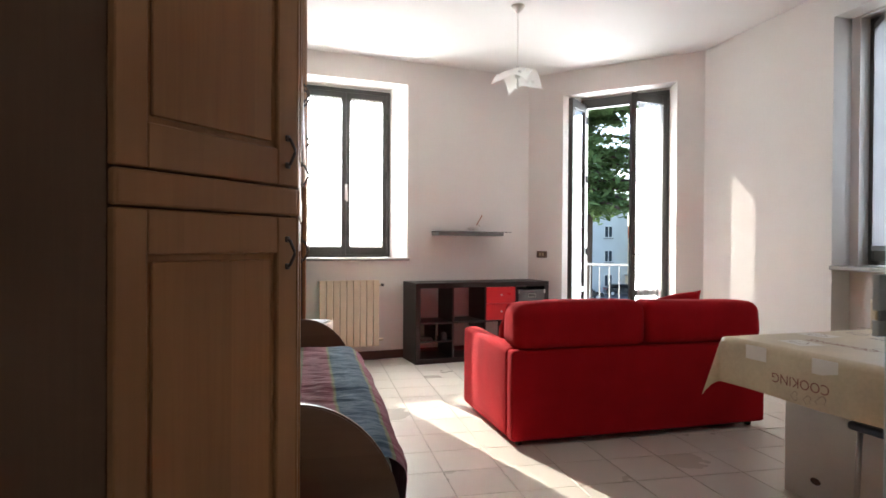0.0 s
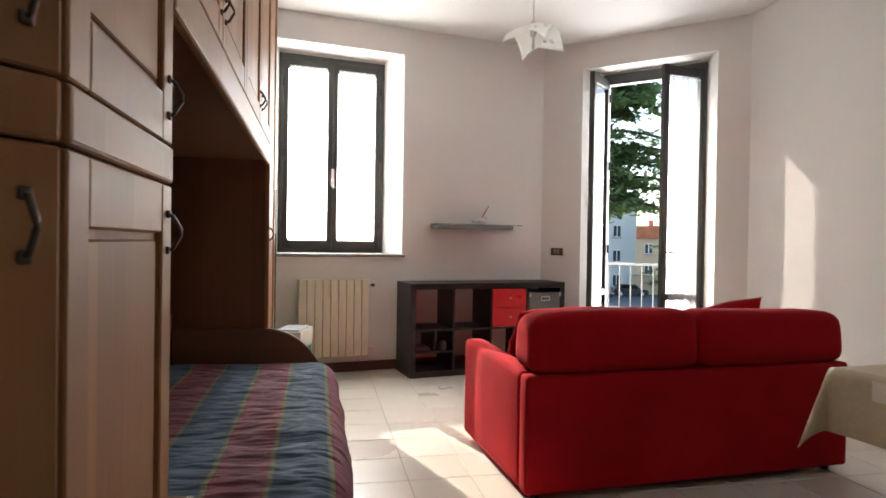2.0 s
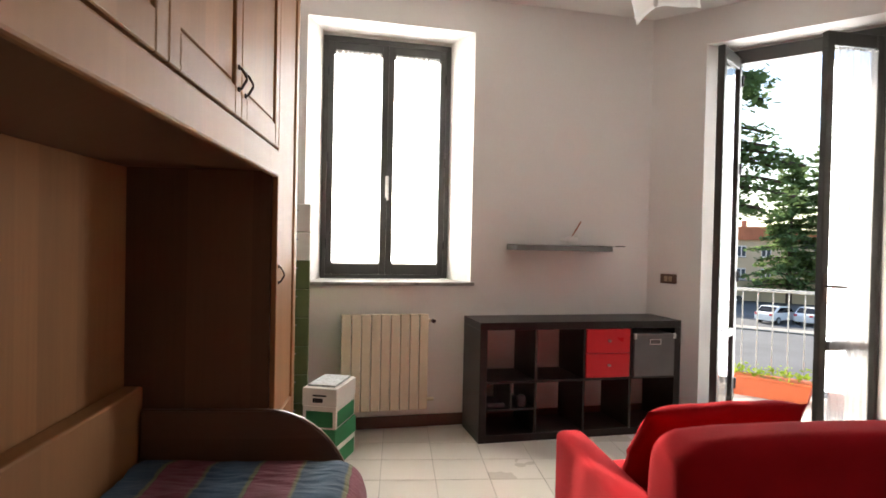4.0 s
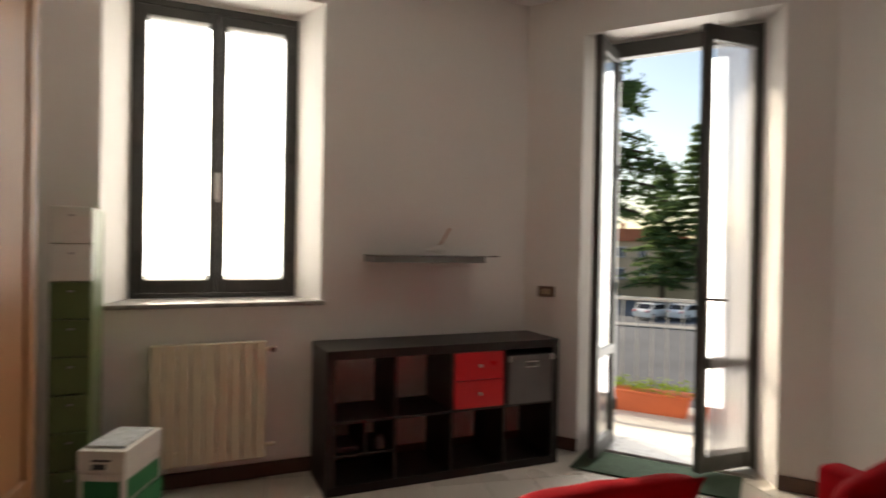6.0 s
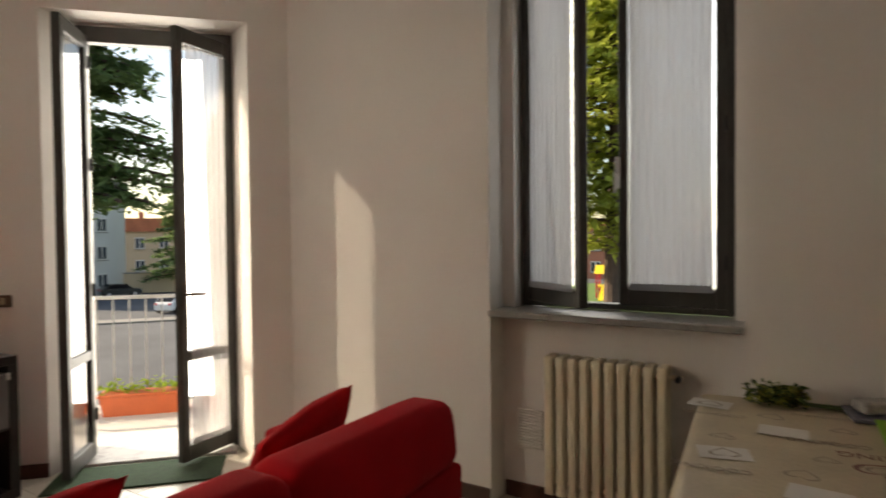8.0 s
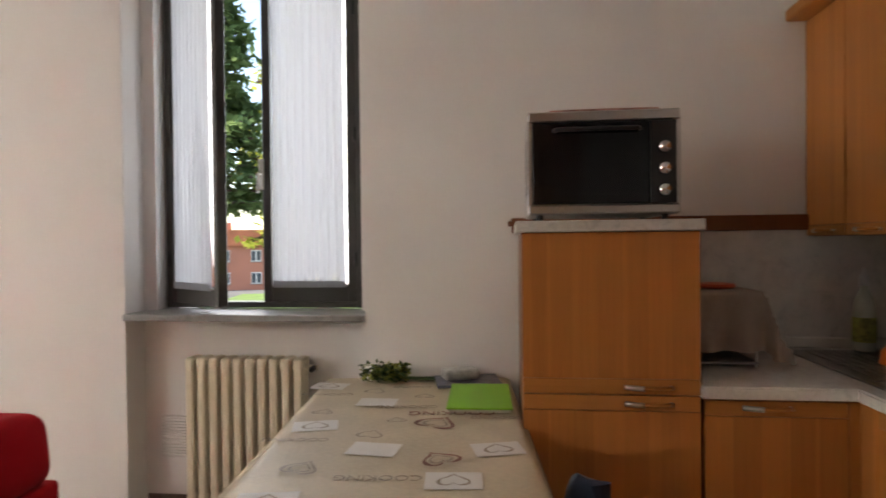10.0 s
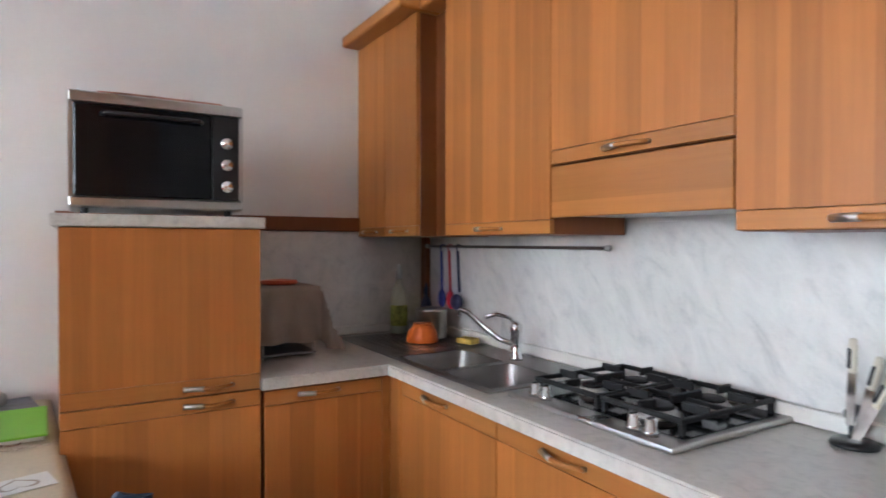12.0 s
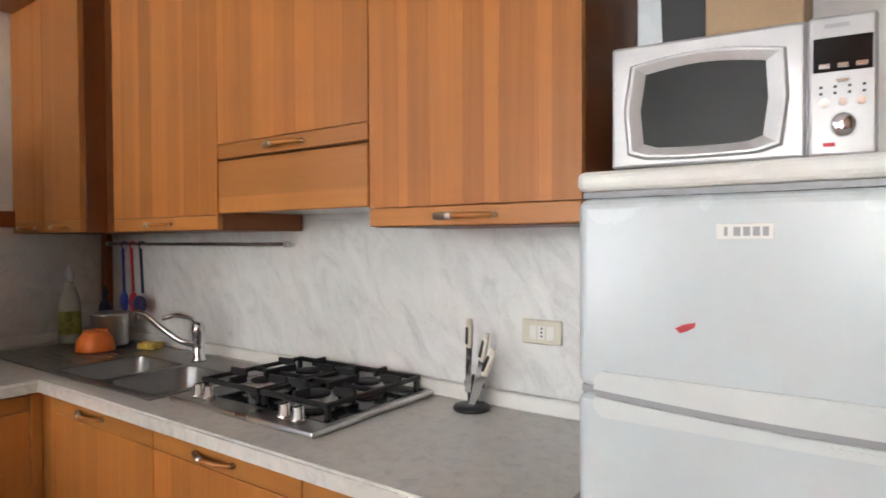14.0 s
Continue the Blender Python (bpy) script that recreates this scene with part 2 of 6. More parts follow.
def prism(bm, outline, z0, z1, m=None):
    """Extrudes a flat outline of (x, y) from z0 to z1; m places it."""
    m = m or Matrix()
    lo = [bm.verts.new(m @ Vector((x, y, z0))) for x, y in outline]
    hi = [bm.verts.new(m @ Vector((x, y, z1))) for x, y in outline]
    bm.faces.new(lo[::-1])
    bm.faces.new(hi)
    for k in range(len(lo)):
        j = (k + 1) % len(lo)
        bm.faces.new((lo[k], lo[j], hi[j], hi[k]))
    bmesh.ops.recalc_face_normals(bm, faces=bm.faces)
    return bm


def tube(bm, pts, r, seg=8):
    """A round bar through the points."""
    pts = [Vector(p) for p in pts]
    rings = []
    for k, p in enumerate(pts):
        d = (pts[min(k + 1, len(pts) - 1)] - pts[max(k - 1, 0)]).normalized()
        s = d.cross(Vector((0.31, 0.17, 0.93))).normalized()
        w = d.cross(s)
        rings.append([bm.verts.new(p + r * (math.cos(2 * math.pi * i / seg) * s + math.sin(2 * math.pi * i / seg) * w)) for i in range(seg)])
    for a, b in zip(rings, rings[1:]):
        for i in range(seg):
            bm.faces.new((a[i], a[(i + 1) % seg], b[(i + 1) % seg], b[i]))
    bm.faces.new(rings[0][::-1])
    bm.faces.new(rings[-1])
    bmesh.ops.recalc_face_normals(bm, faces=bm.faces)
    return bm


def mesh_of(name, bm, mat, smooth=False):
    me = bpy.data.meshes.new(name)
    bm.to_mesh(me)
    bm.free()
    for p in me.polygons:
        p.use_smooth = smooth
    me.materials.append(mat)
    return me


def part(name, bm, mat, parent, label="", smooth=False):
    ob = new(name, mesh_of(name, bm, mat, smooth))
    ob.parent = parent
    return tagged(ob, label) if label else ob


def thing(name, m, label, category, group="", kind=""):
    ob = new(name)
    ob.empty_display_size = 0.05
    ob.matrix_world = m
    return tagged(ob, label, category, group, kind)


def solid(name, bm, mat, m=None, smooth=False, **tags):
    """A thing or piece of the setting that is one mesh."""
    ob = new(name, mesh_of(name, bm, mat, smooth))
    if m is not None:
        ob.matrix_world = m
    return tagged(ob, **tags)


def soft_box(x0, x1, y0, y1, z0, z1, r, puff=0.01, seed=0, cuts=6):
    """A padded block: rounded edges, slightly swollen and uneven."""
    bm = box(x0, x1, y0, y1, z0, z1, r, 4)
    bmesh.ops.subdivide_edges(bm, edges=[e for e in bm.edges if e.calc_length() > 0.12], cuts=cuts, use_grid_fill=True)
    c = Vector(((x0 + x1) / 2, (y0 + y1) / 2, (z0 + z1) / 2))
    h = Vector(((x1 - x0) / 2, (y1 - y0) / 2, (z1 - z0) / 2))
    bm.normal_update()
    for v in bm.verts:
        d = Vector((abs(v.co[k] - c[k]) / h[k] for k in range(3)))
        mid = 1 - sorted(d)[1] ** 2
        v.co += v.normal * (puff * mid + 0.25 * puff * noise.noise(v.co * 5 + Vector((seed, 0, 0))))
    return bm


# ---- large structure ----
H = 3.06
YN, XE, YS = 0.06, 4.05, -6.29
SK = pose(0.235, -1.66, 0, 0, 0, -SKEW)         # the west side: local y runs along the wardrobe, x out into the room
A, B = Vector((2.98, YN, 0)), ES @ Vector((XE, -1.29, 0))
LA = (B - A).length
ANG = math.degrees(math.atan2(B.y - A.y, B.x - A.x))
DW = pose(A.x, A.y, 0, 0, 0, ANG)              # the slanting wall: local x along it, y outwards


def wall_with_hole(bm, x0, x1, y0, y1, z1, hx0, hx1, hz0, hz1, m=None):
    m = m or Matrix()
    cells = [(x0, hx0, 0, z1), (hx1, x1, 0, z1), (hx0, hx1, hz1, z1)]
    if hz0 > 0:
        cells.append((hx0, hx1, 0, hz0))
    for a, b, c, d in cells:
        k = len(bm.verts)
        bx(bm, a, b, y0, y1, c, d)
        bm.verts.ensure_lookup_table()
        for v in bm.verts[k:]:
            v.co = m @ v.co
    return bm


bm = wall_with_hole(bmesh.new(), -1.2, A.x, YN, YN + 0.30, H, 0.37, 1.545, 1.0, 2.82)
wall_with_hole(bm, -1.2, A.x + 0.4, YN + 0.30, YN + 0.5, H, 0.49, 1.44, 1.0, 2.80)
for s, x0, x1 in ((1, 0.37, 0.49), (-1, 1.545, 1.44)):
    prism(bm, [(x0, YN + 0.001), (x1, YN + 0.3), (x0, YN + 0.3)], 1.0, 2.82)
solid("wall_north", bm, M_WALL, label="white plastered wall with a deep window opening", category="wall", kind="structure")
EM = ES @ pose(XE, 0, 0, 0, 0, -90)                  # local x runs south, y outwards (east)
bm = wall_with_hole(bmesh.new(), 1.29, 6.8, 0, 0.16, H, 2.75, 3.955, 0, 2.845, EM)
wall_with_hole(bm, 1.0, 6.8, 0.16, 0.30, H, 2.82, 3.90, 1.0, 2.83, EM)
wall_with_hole(bm, 0.9, 6.8, 0.30, 0.5, H, 2.86, 3.86, 1.0, 2.80, EM)
solid("wall_east", bm, M_WALL, label="white plastered wall with a window niche to the floor", category="wall", kind="structure")
bm = wall_with_hole(bmesh.new(), 0, LA, 0, 0.24, H, 0.40, 1.575, 0, 2.80, DW)
wall_with_hole(bm, -0.2, LA + 0.25, 0.24, 0.46, H, 0.53, 1.46, 0, 2.78, DW)
for x0, x1 in ((0.40, 0.53), (1.575, 1.46)):
    prism(bm, [(x0, 0.001), (x1, 0.24), (x0, 0.24)], 0, 2.80, DW)
solid("wall_slanting", bm, M_WALL, label="white plastered slanting corner wall with a balcony doorway", category="wall", kind="structure")
solid("wall_south", box(0.80, XE + 0.5, YS - 0.25, YS, 0, H, 0), M_WALL, ES, label="white plastered wall behind the kitchen", category="wall", kind="structure")
solid("wall_hall", box(0.80, 1.0, -7.35, YS - 0.25, 0, H, 0), M_WALL, ES, label="white plastered side wall of the entrance hall", category="wall", kind="structure")
solid("wall_hall_end", box(-0.6, 0.80, -7.35, -7.15, 0, H, 0), M_WALL, ES, label="white plastered end wall of the entrance hall", category="wall", kind="structure")
solid("wall_west", box(-0.90, -0.64, -5.6, 2.2, 0, H, 0), M_WALL, SK, label="white plastered wall behind the wardrobe", category="wall", kind="structure")
PLAN = [tuple((SK @ Vector((-0.85, 2.1, 0))).xy), (A.x + 0.3, YN + 0.45)]
PLAN += [tuple((ES @ Vector(c)).xy) for c in ((XE + 0.4, -1.2, 0), (XE + 0.4, YS - 0.2, 0), (0.95, YS - 0.2, 0), (0.95, -7.3, 0))] + [tuple((SK @ Vector((-0.85, -5.5, 0))).xy)]
solid("ceiling", prism(bmesh.new(), PLAN[::-1], H, H + 0.25), M_CEIL, label="white plastered ceiling", category="ceiling", kind="structure")
floor = solid("floor", prism(bmesh.new(), PLAN[::-1], -0.2, -0.004), M_GROUT, label="pale beige ceramic tile floor with grey joints", category="floor", kind="structure")

# ---- windows and balcony door ----


def sash(parent, w, z0, z1, hinge_x, side, turn, dark_bottom=0.09, name="sash"):
    """One casement leaf hung at hinge_x, turned inwards; side +1 when it lies to the right of its hinge."""
    s, top = 0.045, 0.085
    bm = bmesh.new()
    xs = sorted((0, side * w))
    bx(bm, xs[0], xs[0] + s, -0.025, 0.025, z0, z1, 0.004)
    bx(bm, xs[1] - s, xs[1], -0.025, 0.025, z0, z1, 0.004)
    bx(bm, xs[0] + s, xs[1] - s, -0.023, 0.023, z0, z0 + dark_bottom, 0.004)
    bx(bm, xs[0] + s, xs[1] - s, -0.023, 0.023, z1 - top, z1, 0.004)
    ob = part(name, bm, M_SASH, parent)
    ob.matrix_basis = pose(hinge_x, 0, 0, 0, 0, turn)
    pane = part("pane", box(xs[0] + s, xs[1] - s, 0.004, 0.009, z0 + dark_bottom, z1 - top, 0), M_GLASS, ob)
    pane.visible_shadow = False
    for z in (z0 + 0.22, (z0 + z1) / 2, z1 - 0.22):
        part("hinge", cyl(bmesh.new(), (0.002 * side, -0.028, z - 0.035), (0.002 * side, -0.028, z + 0.035), 0.008, seg=8), M_BLACK, ob)
    return ob


def curtain(m, x0, x1, z0, z1, mat, label, y=-0.03, folds=9, depth=0.006):
    """A sheer stretched on two thin rods, with small folds and hems."""
    bm = bmesh.new()
    nx, nz = folds * 8, 14
    grid = []
    for j in range(nz + 1):
        row = []
        for i in range(nx + 1):
            f = i / nx
            wob = math.sin(2 * math.pi * folds * f + 1.3 * noise.noise(Vector((f * 5, j * 0.12, 3)))) + 0.6 * noise.noise(Vector((f * 11, j * 0.2, 8)))
            pull = 0.006 * math.sin(math.pi * j / nz)
            row.append(bm.verts.new((x0 + pull + (x1 - x0 - 2 * pull) * f, y - depth * wob, z0 + (z1 - z0) * j / nz)))
        grid.append(row)
    for a, b in zip(grid, grid[1:]):
        for i in range(nx):
            bm.faces.new((a[i], a[i + 1], b[i + 1], b[i]))
    ob = thing("sheer_curtain", m, label, "curtain", "sheer curtains on the sashes")
    part("cloth", bm, mat, ob, smooth=True)
    for nm, z in (("bottom_rod", z0 + 0.01), ("top_rod", z1 - 0.012)):
        part(nm, cyl(bmesh.new(), (x0 - 0.006, y + 0.006, z), (x1 + 0.006, y + 0.006, z), 0.004, seg=8), M_PLASTIC, ob)
    part("hem", box(x0 + 0.002, x1 - 0.002, y - 0.009, y - 0.007, z0, z0 + 0.035, 0), mat, ob)
    return ob


def window(name, m, w, z0, z1, turns, label, lab_c, mat):
    win = thing(name, m, label, "window", kind="structure")
    h, f = w / 2, 0.035
    bm = bmesh.new()
    bx(bm, -h, -h + f, -0.03, 0.05, z0, z1, 0.004)
    bx(bm, h - f, h, -0.03, 0.05, z0, z1, 0.004)
    bx(bm, -h + f, h - f, -0.03, 0.05, z0, z0 + 0.03, 0.004)
    bx(bm, -h + f, h - f, -0.03, 0.05, z1 - 0.04, z1, 0.004)
    part("window_frame", bm, M_SASH, win)
    sw = h - f
    for side, turn in ((1, turns[0]), (-1, turns[1])):
        hx = -side * (h - f)
        sash(win, sw - 0.001, z0 + 0.03, z1 - 0.04, hx, side, turn)
        xs = sorted((side * 0.055, side * (sw - 0.055)))
        curtain(m @ pose(hx, 0, 0, 0, 0, turn), xs[0], xs[1], z0 + 0.105, z1 - 0.1, mat, lab_c, depth=0.005)
    hd = part("window_handle", bx(bmesh.new(), -0.012, 0.012, -0.045, -0.026, (z0 + z1) / 2 - 0.28, (z0 + z1) / 2 - 0.12, 0.004), M_PLASTIC, win)
    bx_ = bmesh.new()
    tube(bx_, [(0, -0.04, (z0 + z1) / 2 - 0.2), (0, -0.075, (z0 + z1) / 2 - 0.2), (0, -0.08, (z0 + z1) / 2 - 0.3)], 0.008)
    part("lever", bx_, M_PLASTIC, hd)
    return win


window("window_1", pose(0.965, YN + 0.31, 0), 0.95, 1.03, 2.79, (0, 0), "dark painted wooden casement window with two closed sashes",
       "white sheer curtain stretched on a closed sash", M_SHEER)
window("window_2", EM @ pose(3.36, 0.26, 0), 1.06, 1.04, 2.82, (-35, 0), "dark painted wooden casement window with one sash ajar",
       "white sheer curtain on a casement sash, toned grey-blue for dim light", M_SHEER2)
solid("window_sill", box(0.35, 1.565, YN - 0.035, YN + 0.33, 1.0, 1.026, 0.006, 2), M_STONE, label="grey stone sill under the closed window", category="window sill", kind="structure")
solid("window_sill", box(2.752, 3.953, -0.03, 0.28, 1.0, 1.034, 0.008, 2), M_STONE, EM, label="grey slate window sill above the niche radiator", category="window sill", kind="structure")

bm = bmesh.new()
for a, b, c, d in ((0.53, 0.565, 0, 2.78), (1.425, 1.46, 0, 2.78), (0.565, 1.425, 2.68, 2.78)):
    bx(bm, a, b, 0.22, 0.30, c, d, 0.004)
dr = thing("door_1", DW, "dark framed glazed balcony door standing open", "door", kind="structure")
part("door_frame", bm, M_SASH, dr)


def door_leaf(hinge_x, side, turn, handle):
    w, s = 0.428, 0.055
    m = DW @ pose(hinge_x, 0.24, 0, 0, 0, turn)
    lf = thing("balcony_door_leaf", m, "dark framed glass door leaf opened inwards", "door", "balcony door leaves", "structure")
    xs = sorted((0, side * w))
    bm = bmesh.new()
    bx(bm, xs[0], xs[0] + s, -0.025, 0.025, 0.035, 2.72, 0.004)
    bx(bm, xs[1] - s, xs[1], -0.025, 0.025, 0.035, 2.72, 0.004)
    for z0, z1 in ((0.035, 0.13), (0.66, 0.72), (2.63, 2.72)):
        bx(bm, xs[0] + s, xs[1] - s, -0.023, 0.023, z0, z1, 0.004)
    part("leaf_frame", bm, M_SASH, lf)
    for z0, z1 in ((0.13, 0.66), (0.72, 2.63)):
        p = part("pane", box(xs[0] + s, xs[1] - s, 0.002, 0.007, z0, z1, 0), M_GLASS, lf)
        p.visible_shadow = False
    for z in (0.3, 1.1, 1.9, 2.55):
        part("hinge", cyl(bmesh.new(), (0.004 * side, 0.03, z - 0.04), (0.004 * side, 0.03, z + 0.04), 0.009, seg=8), M_BLACK, lf)
    if handle:
        hx = side * (w - 0.027)
        hb = part("handle_plate", box(hx - 0.014, hx + 0.014, -0.034, -0.025, 0.98, 1.16, 0.003), M_BRASS, lf)
        bm = tube(bmesh.new(), [(hx, -0.03, 1.08), (hx, -0.07, 1.08), (hx - side * 0.02, -0.08, 1.08), (hx - side * 0.11, -0.08, 1.075)], 0.008)
        part("lever", bm, M_BRASS, hb, smooth=True)
    return m


ml = door_leaf(0.566, 1, -92, False)
mr = door_leaf(1.424, -1, 50, True)
curtain(mr, -0.37, -0.058, 0.14, 2.62, M_SHEER3, "white sheer curtain on the opened door leaf, toned grey for shade", y=-0.035, folds=6, depth=0.007)
solid("threshold", box(0.53, 1.46, 0.10, 0.46, -0.03, 0.018, 0.004), M_STONE, DW, label="grey stone threshold of the balcony door", category="threshold", kind="structure")


def baseboard(m, x0, x1):
    solid("baseboard", box(x0, x1, -0.014, -0.001, 0, 0.085, 0.003), M_BASE, m, label="dark brown wooden baseboard along the wall", category="baseboard", kind="structure")


baseboard(pose(0, YN, 0), 0.2, A.x - 0.005)
baseboard(DW, 0.012, 0.40)
baseboard(DW, 1.575, LA - 0.012)
baseboard(EM, 1.305, 2.75)
baseboard(EM @ pose(0, 0.16, 0), 2.76, 3.95)
baseboard(EM, 3.955, 4.66)


def radiator(name, m, w, z0, z1, n, depth, label, round_cols=False):
    """Sections side by side on two feet-height pipes, local x across, y 0 the front."""
    rad = thing(name, m, label, "radiator")
    step = w / n
    data = None
    for k in range(n):
        if data is None:
            bm = bmesh.new()
            if round_cols:
                for yy in (0.02, depth * 0.5, depth - 0.02):
                    bx(bm, step * 0.16, step * 0.84, yy - 0.018, yy + 0.018, z0 + 0.01, z1 - 0.01, 0.011, 3)
                bx(bm, step * 0.08, step * 0.92, 0.004, depth - 0.004, z0, z0 + 0.05, 0.012, 2)
                bx(bm, step * 0.08, step * 0.92, 0.004, depth - 0.004, z1 - 0.05, z1, 0.014, 3)
            else:
                bx(bm, 0.0025, step - 0.0025, 0, 0.02, z0, z1, 0.004, 2)
                bx(bm, step * 0.35, step * 0.65, 0.02, depth, z0 + 0.02, z1 - 0.02, 0.004)
                bx(bm, 0.004, step - 0.004, 0.02, depth - 0.01, z1 - 0.035, z1 - 0.004, 0.004)
            data = part("section", bm, M_RAD, rad, smooth=False)
        else:
            o = new("section", data.data)
            o.parent, o.location = rad, (k * step, 0, 0)
    for z in (z0 + 0.06, z1 - 0.05):
        part("pipe", cyl(bmesh.new(), (0.0, depth * 0.5, z), (w + 0.05, depth * 0.5, z), 0.012, seg=10), M_RAD, rad)
    v = part("valve", cyl(bmesh.new(), (w + 0.035, depth * 0.5, z1 - 0.05), (w + 0.035, depth * 0.5 - 0.045, z1 - 0.05), 0.014, seg=12), M_BLACK, rad, "black radiator valve cap")
    part("bracket", bx(bmesh.new(), w * 0.2, w * 0.24, depth - 0.01, depth + 0.03, z1 - 0.12, z1 - 0.09), M_RAD, rad)
    part("bracket", bx(bmesh.new(), w * 0.76, w * 0.8, depth - 0.01, depth + 0.03, z1 - 0.12, z1 - 0.09), M_RAD, rad)
    return rad


radiator("radiator", pose(0.62, YN - 0.115, 0), 0.60, 0.15, 0.81, 9, 0.09, "cream aluminium panel radiator under the window")
radiator("radiator", EM @ pose(3.035, 0.015, 0), 0.61, 0.11, 0.815, 10, 0.12, "cream cast column radiator in the window niche", True)

# ---- bookcase, shelf, lamp ----
bc = thing("bookcase", pose(1.49, -0.38, 0), "black-brown cube bookcase of two rows, mostly empty", "bookcase")
BW, BH, BD, T = 1.49, 0.79, 0.39, 0.05
part("bottom_board", box(0, BW, 0, BD, 0, T, 0.002), M_BLACKW, bc)
part("top_board", box(0, BW, 0, BD, BH - T, BH, 0.002), M_BLACKW, bc)
for x in (0, BW - T):
    part("side_board", box(x, x + T, 0.001, BD, T, BH - T, 0.001), M_BLACKW, bc)
cw = (BW - 2 * T - 3 * 0.016) / 4
ch = (BH - 2 * T - 0.016) / 2
part("middle_shelf", box(T, BW - T, 0.002, BD, T + ch, T + ch + 0.016, 0.001), M_BLACKW, bc)
for k in range(3):
    x = T + (k + 1) * cw + k * 0.016
    for z in (T, T + ch + 0.016):
        part("divider", box(x, x + 0.016, 0.003, BD, z, z + ch, 0.001), M_BLACKW, bc)
ZU = T + ch + 0.016
dw = thing("drawer_insert", pose(1.49 + T + 2 * (cw + 0.016) + 0.003, -0.38 - 0.004, ZU), "glossy red two-drawer insert in the bookcase", "drawer unit")
part("body", box(0, cw - 0.006, 0.02, BD - 0.02, 0.001, ch - 0.003, 0.002), M_REDGLOSS, dw)
for z in (0.002, ch / 2 + 0.001):
    d = part("drawer", box(0, cw - 0.006, 0, 0.018, z, z + ch / 2 - 0.004, 0.002), M_REDGLOSS, dw)
    part("knob", cyl(bmesh.new(), (cw / 2, 0, z + ch / 4), (cw / 2, -0.016, z + ch / 4), 0.008, 0.010, 12), M_STEEL, d, "small steel knob")
M_BOXGREY = paint("grey_board", (0.12, 0.115, 0.115), 0.8, vary=0.15, grain=200, bump=0.05)
gb = thing("storage_box", pose(1.49 + T + 3 * (cw + 0.016) + 0.012, -0.38 - 0.012, ZU), "grey cardboard storage box with a steel label holder", "box")
part("body", box(0, cw - 0.02, 0, BD - 0.03, 0.0, 0.272, 0.003), M_BOXGREY, gb)
part("lid", box(-0.004, cw - 0.016, -0.004, BD - 0.03, 0.272, 0.296, 0.003), M_BOXGREY, gb)
bm = bmesh.new()
for a, b, c, d in ((0.115, 0.205, 0.222, 0.228), (0.115, 0.205, 0.256, 0.262), (0.115, 0.121, 0.228, 0.256), (0.199, 0.205, 0.228, 0.256)):
    bx(bm, a, b, -0.004, 0.001, c, d)
part("label_holder", bm, M_CHROME, gb, "bright steel label frame")
for x in (0.002, cw - 0.026):
    part("corner_cap", box(x - 0.006, x + 0.012, -0.007, 0.006, 0.262, 0.30, 0.002), M_STEEL, gb)
ins = thing("bookcase_insert", pose(1.49 + T + 0.003, -0.376, T + 0.001), "black-brown shelf insert with small dark clutter", "shelf insert")
part("shelf", box(0, cw - 0.006, 0, 0.34, 0.155, 0.168, 0.001), M_BLACKW, ins)
part("upright", box(cw * 0.48, cw * 0.48 + 0.012, 0.002, 0.34, 0.169, ch - 0.004, 0.001), M_BLACKW, ins)
M_CLUT = paint("dark_clutter", (0.05, 0.03, 0.035), 0.5)
bm = lathe(bmesh.new(), [(0.03, 0), (0.034, 0.01), (0.034, 0.05), (0.028, 0.07), (0.012, 0.08)], 16)
solid("small_jar", bm, M_CLUT, pose(1.49 + T + 0.26, -0.33, T + 0.17), True, label="small dark jar on the bookcase insert", category="jar")
bm = bx(bmesh.new(), 0, 0.12, 0, 0.16, 0, 0.03, 0.003)
solid("small_case", bm, M_CLUT, pose(1.49 + T + 0.02, -0.34, T + 0.17), label="small dark flat case on the bookcase insert", category="case")

M_SHELF = paint("shelf_grey", (0.17, 0.17, 0.165), 0.45, vary=0.1)
sh = thing("wall_shelf", pose(1.815, -0.15, 1.264), "narrow grey floating wall shelf with a glass top", "shelf")
part("board", box(0, 0.745, 0, 0.209, 0, 0.036, 0.003), M_SHELF, sh)
part("glass_top", box(0.0, 0.84, -0.004, 0.209, 0.037, 0.044, 0.001), M_GLASS, sh, "clear glass plate longer than the board")
M_CHINA = paint("white_china", (0.75, 0.72, 0.68), 0.3, vary=0.05)
bm = bmesh.new()
for c, s in (((0, 0, 0.035), (0.055, 0.03, 0.03)), ((0.045, 0, 0.06), (0.024, 0.02, 0.02)), ((-0.06, 0, 0.03), (0.035, 0.018, 0.014)), ((0, 0, 0.006), (0.04, 0.026, 0.008))):
    bmesh.ops.create_icosphere(bm, subdivisions=2, radius=1, matrix=Matrix.Translation(c) @ Matrix.Diagonal((*s, 1)))
fg = thing("figurine", pose(2.27, -0.06, 1.31), "small white china figurine holding a thin stick", "figurine")
part("body", bm, M_CHINA, fg, smooth=True)
part("stick", cyl(bmesh.new(), (0.0, 0, 0.05), (0.075, 0, 0.17), 0.004, 0.006, 8), paint("orange_wood", (0.4, 0.15, 0.06), 0.5), fg, "thin orange stick")

sw = thing("light_switch", DW @ pose(0.106, 0, 1.03), "brown wall switch plate with pale rocker buttons", "switch")
part("plate", box(0, 0.122, -0.009, -0.0005, 0, 0.072, 0.003), paint("switch_brown", (0.12, 0.07, 0.045), 0.4), sw)
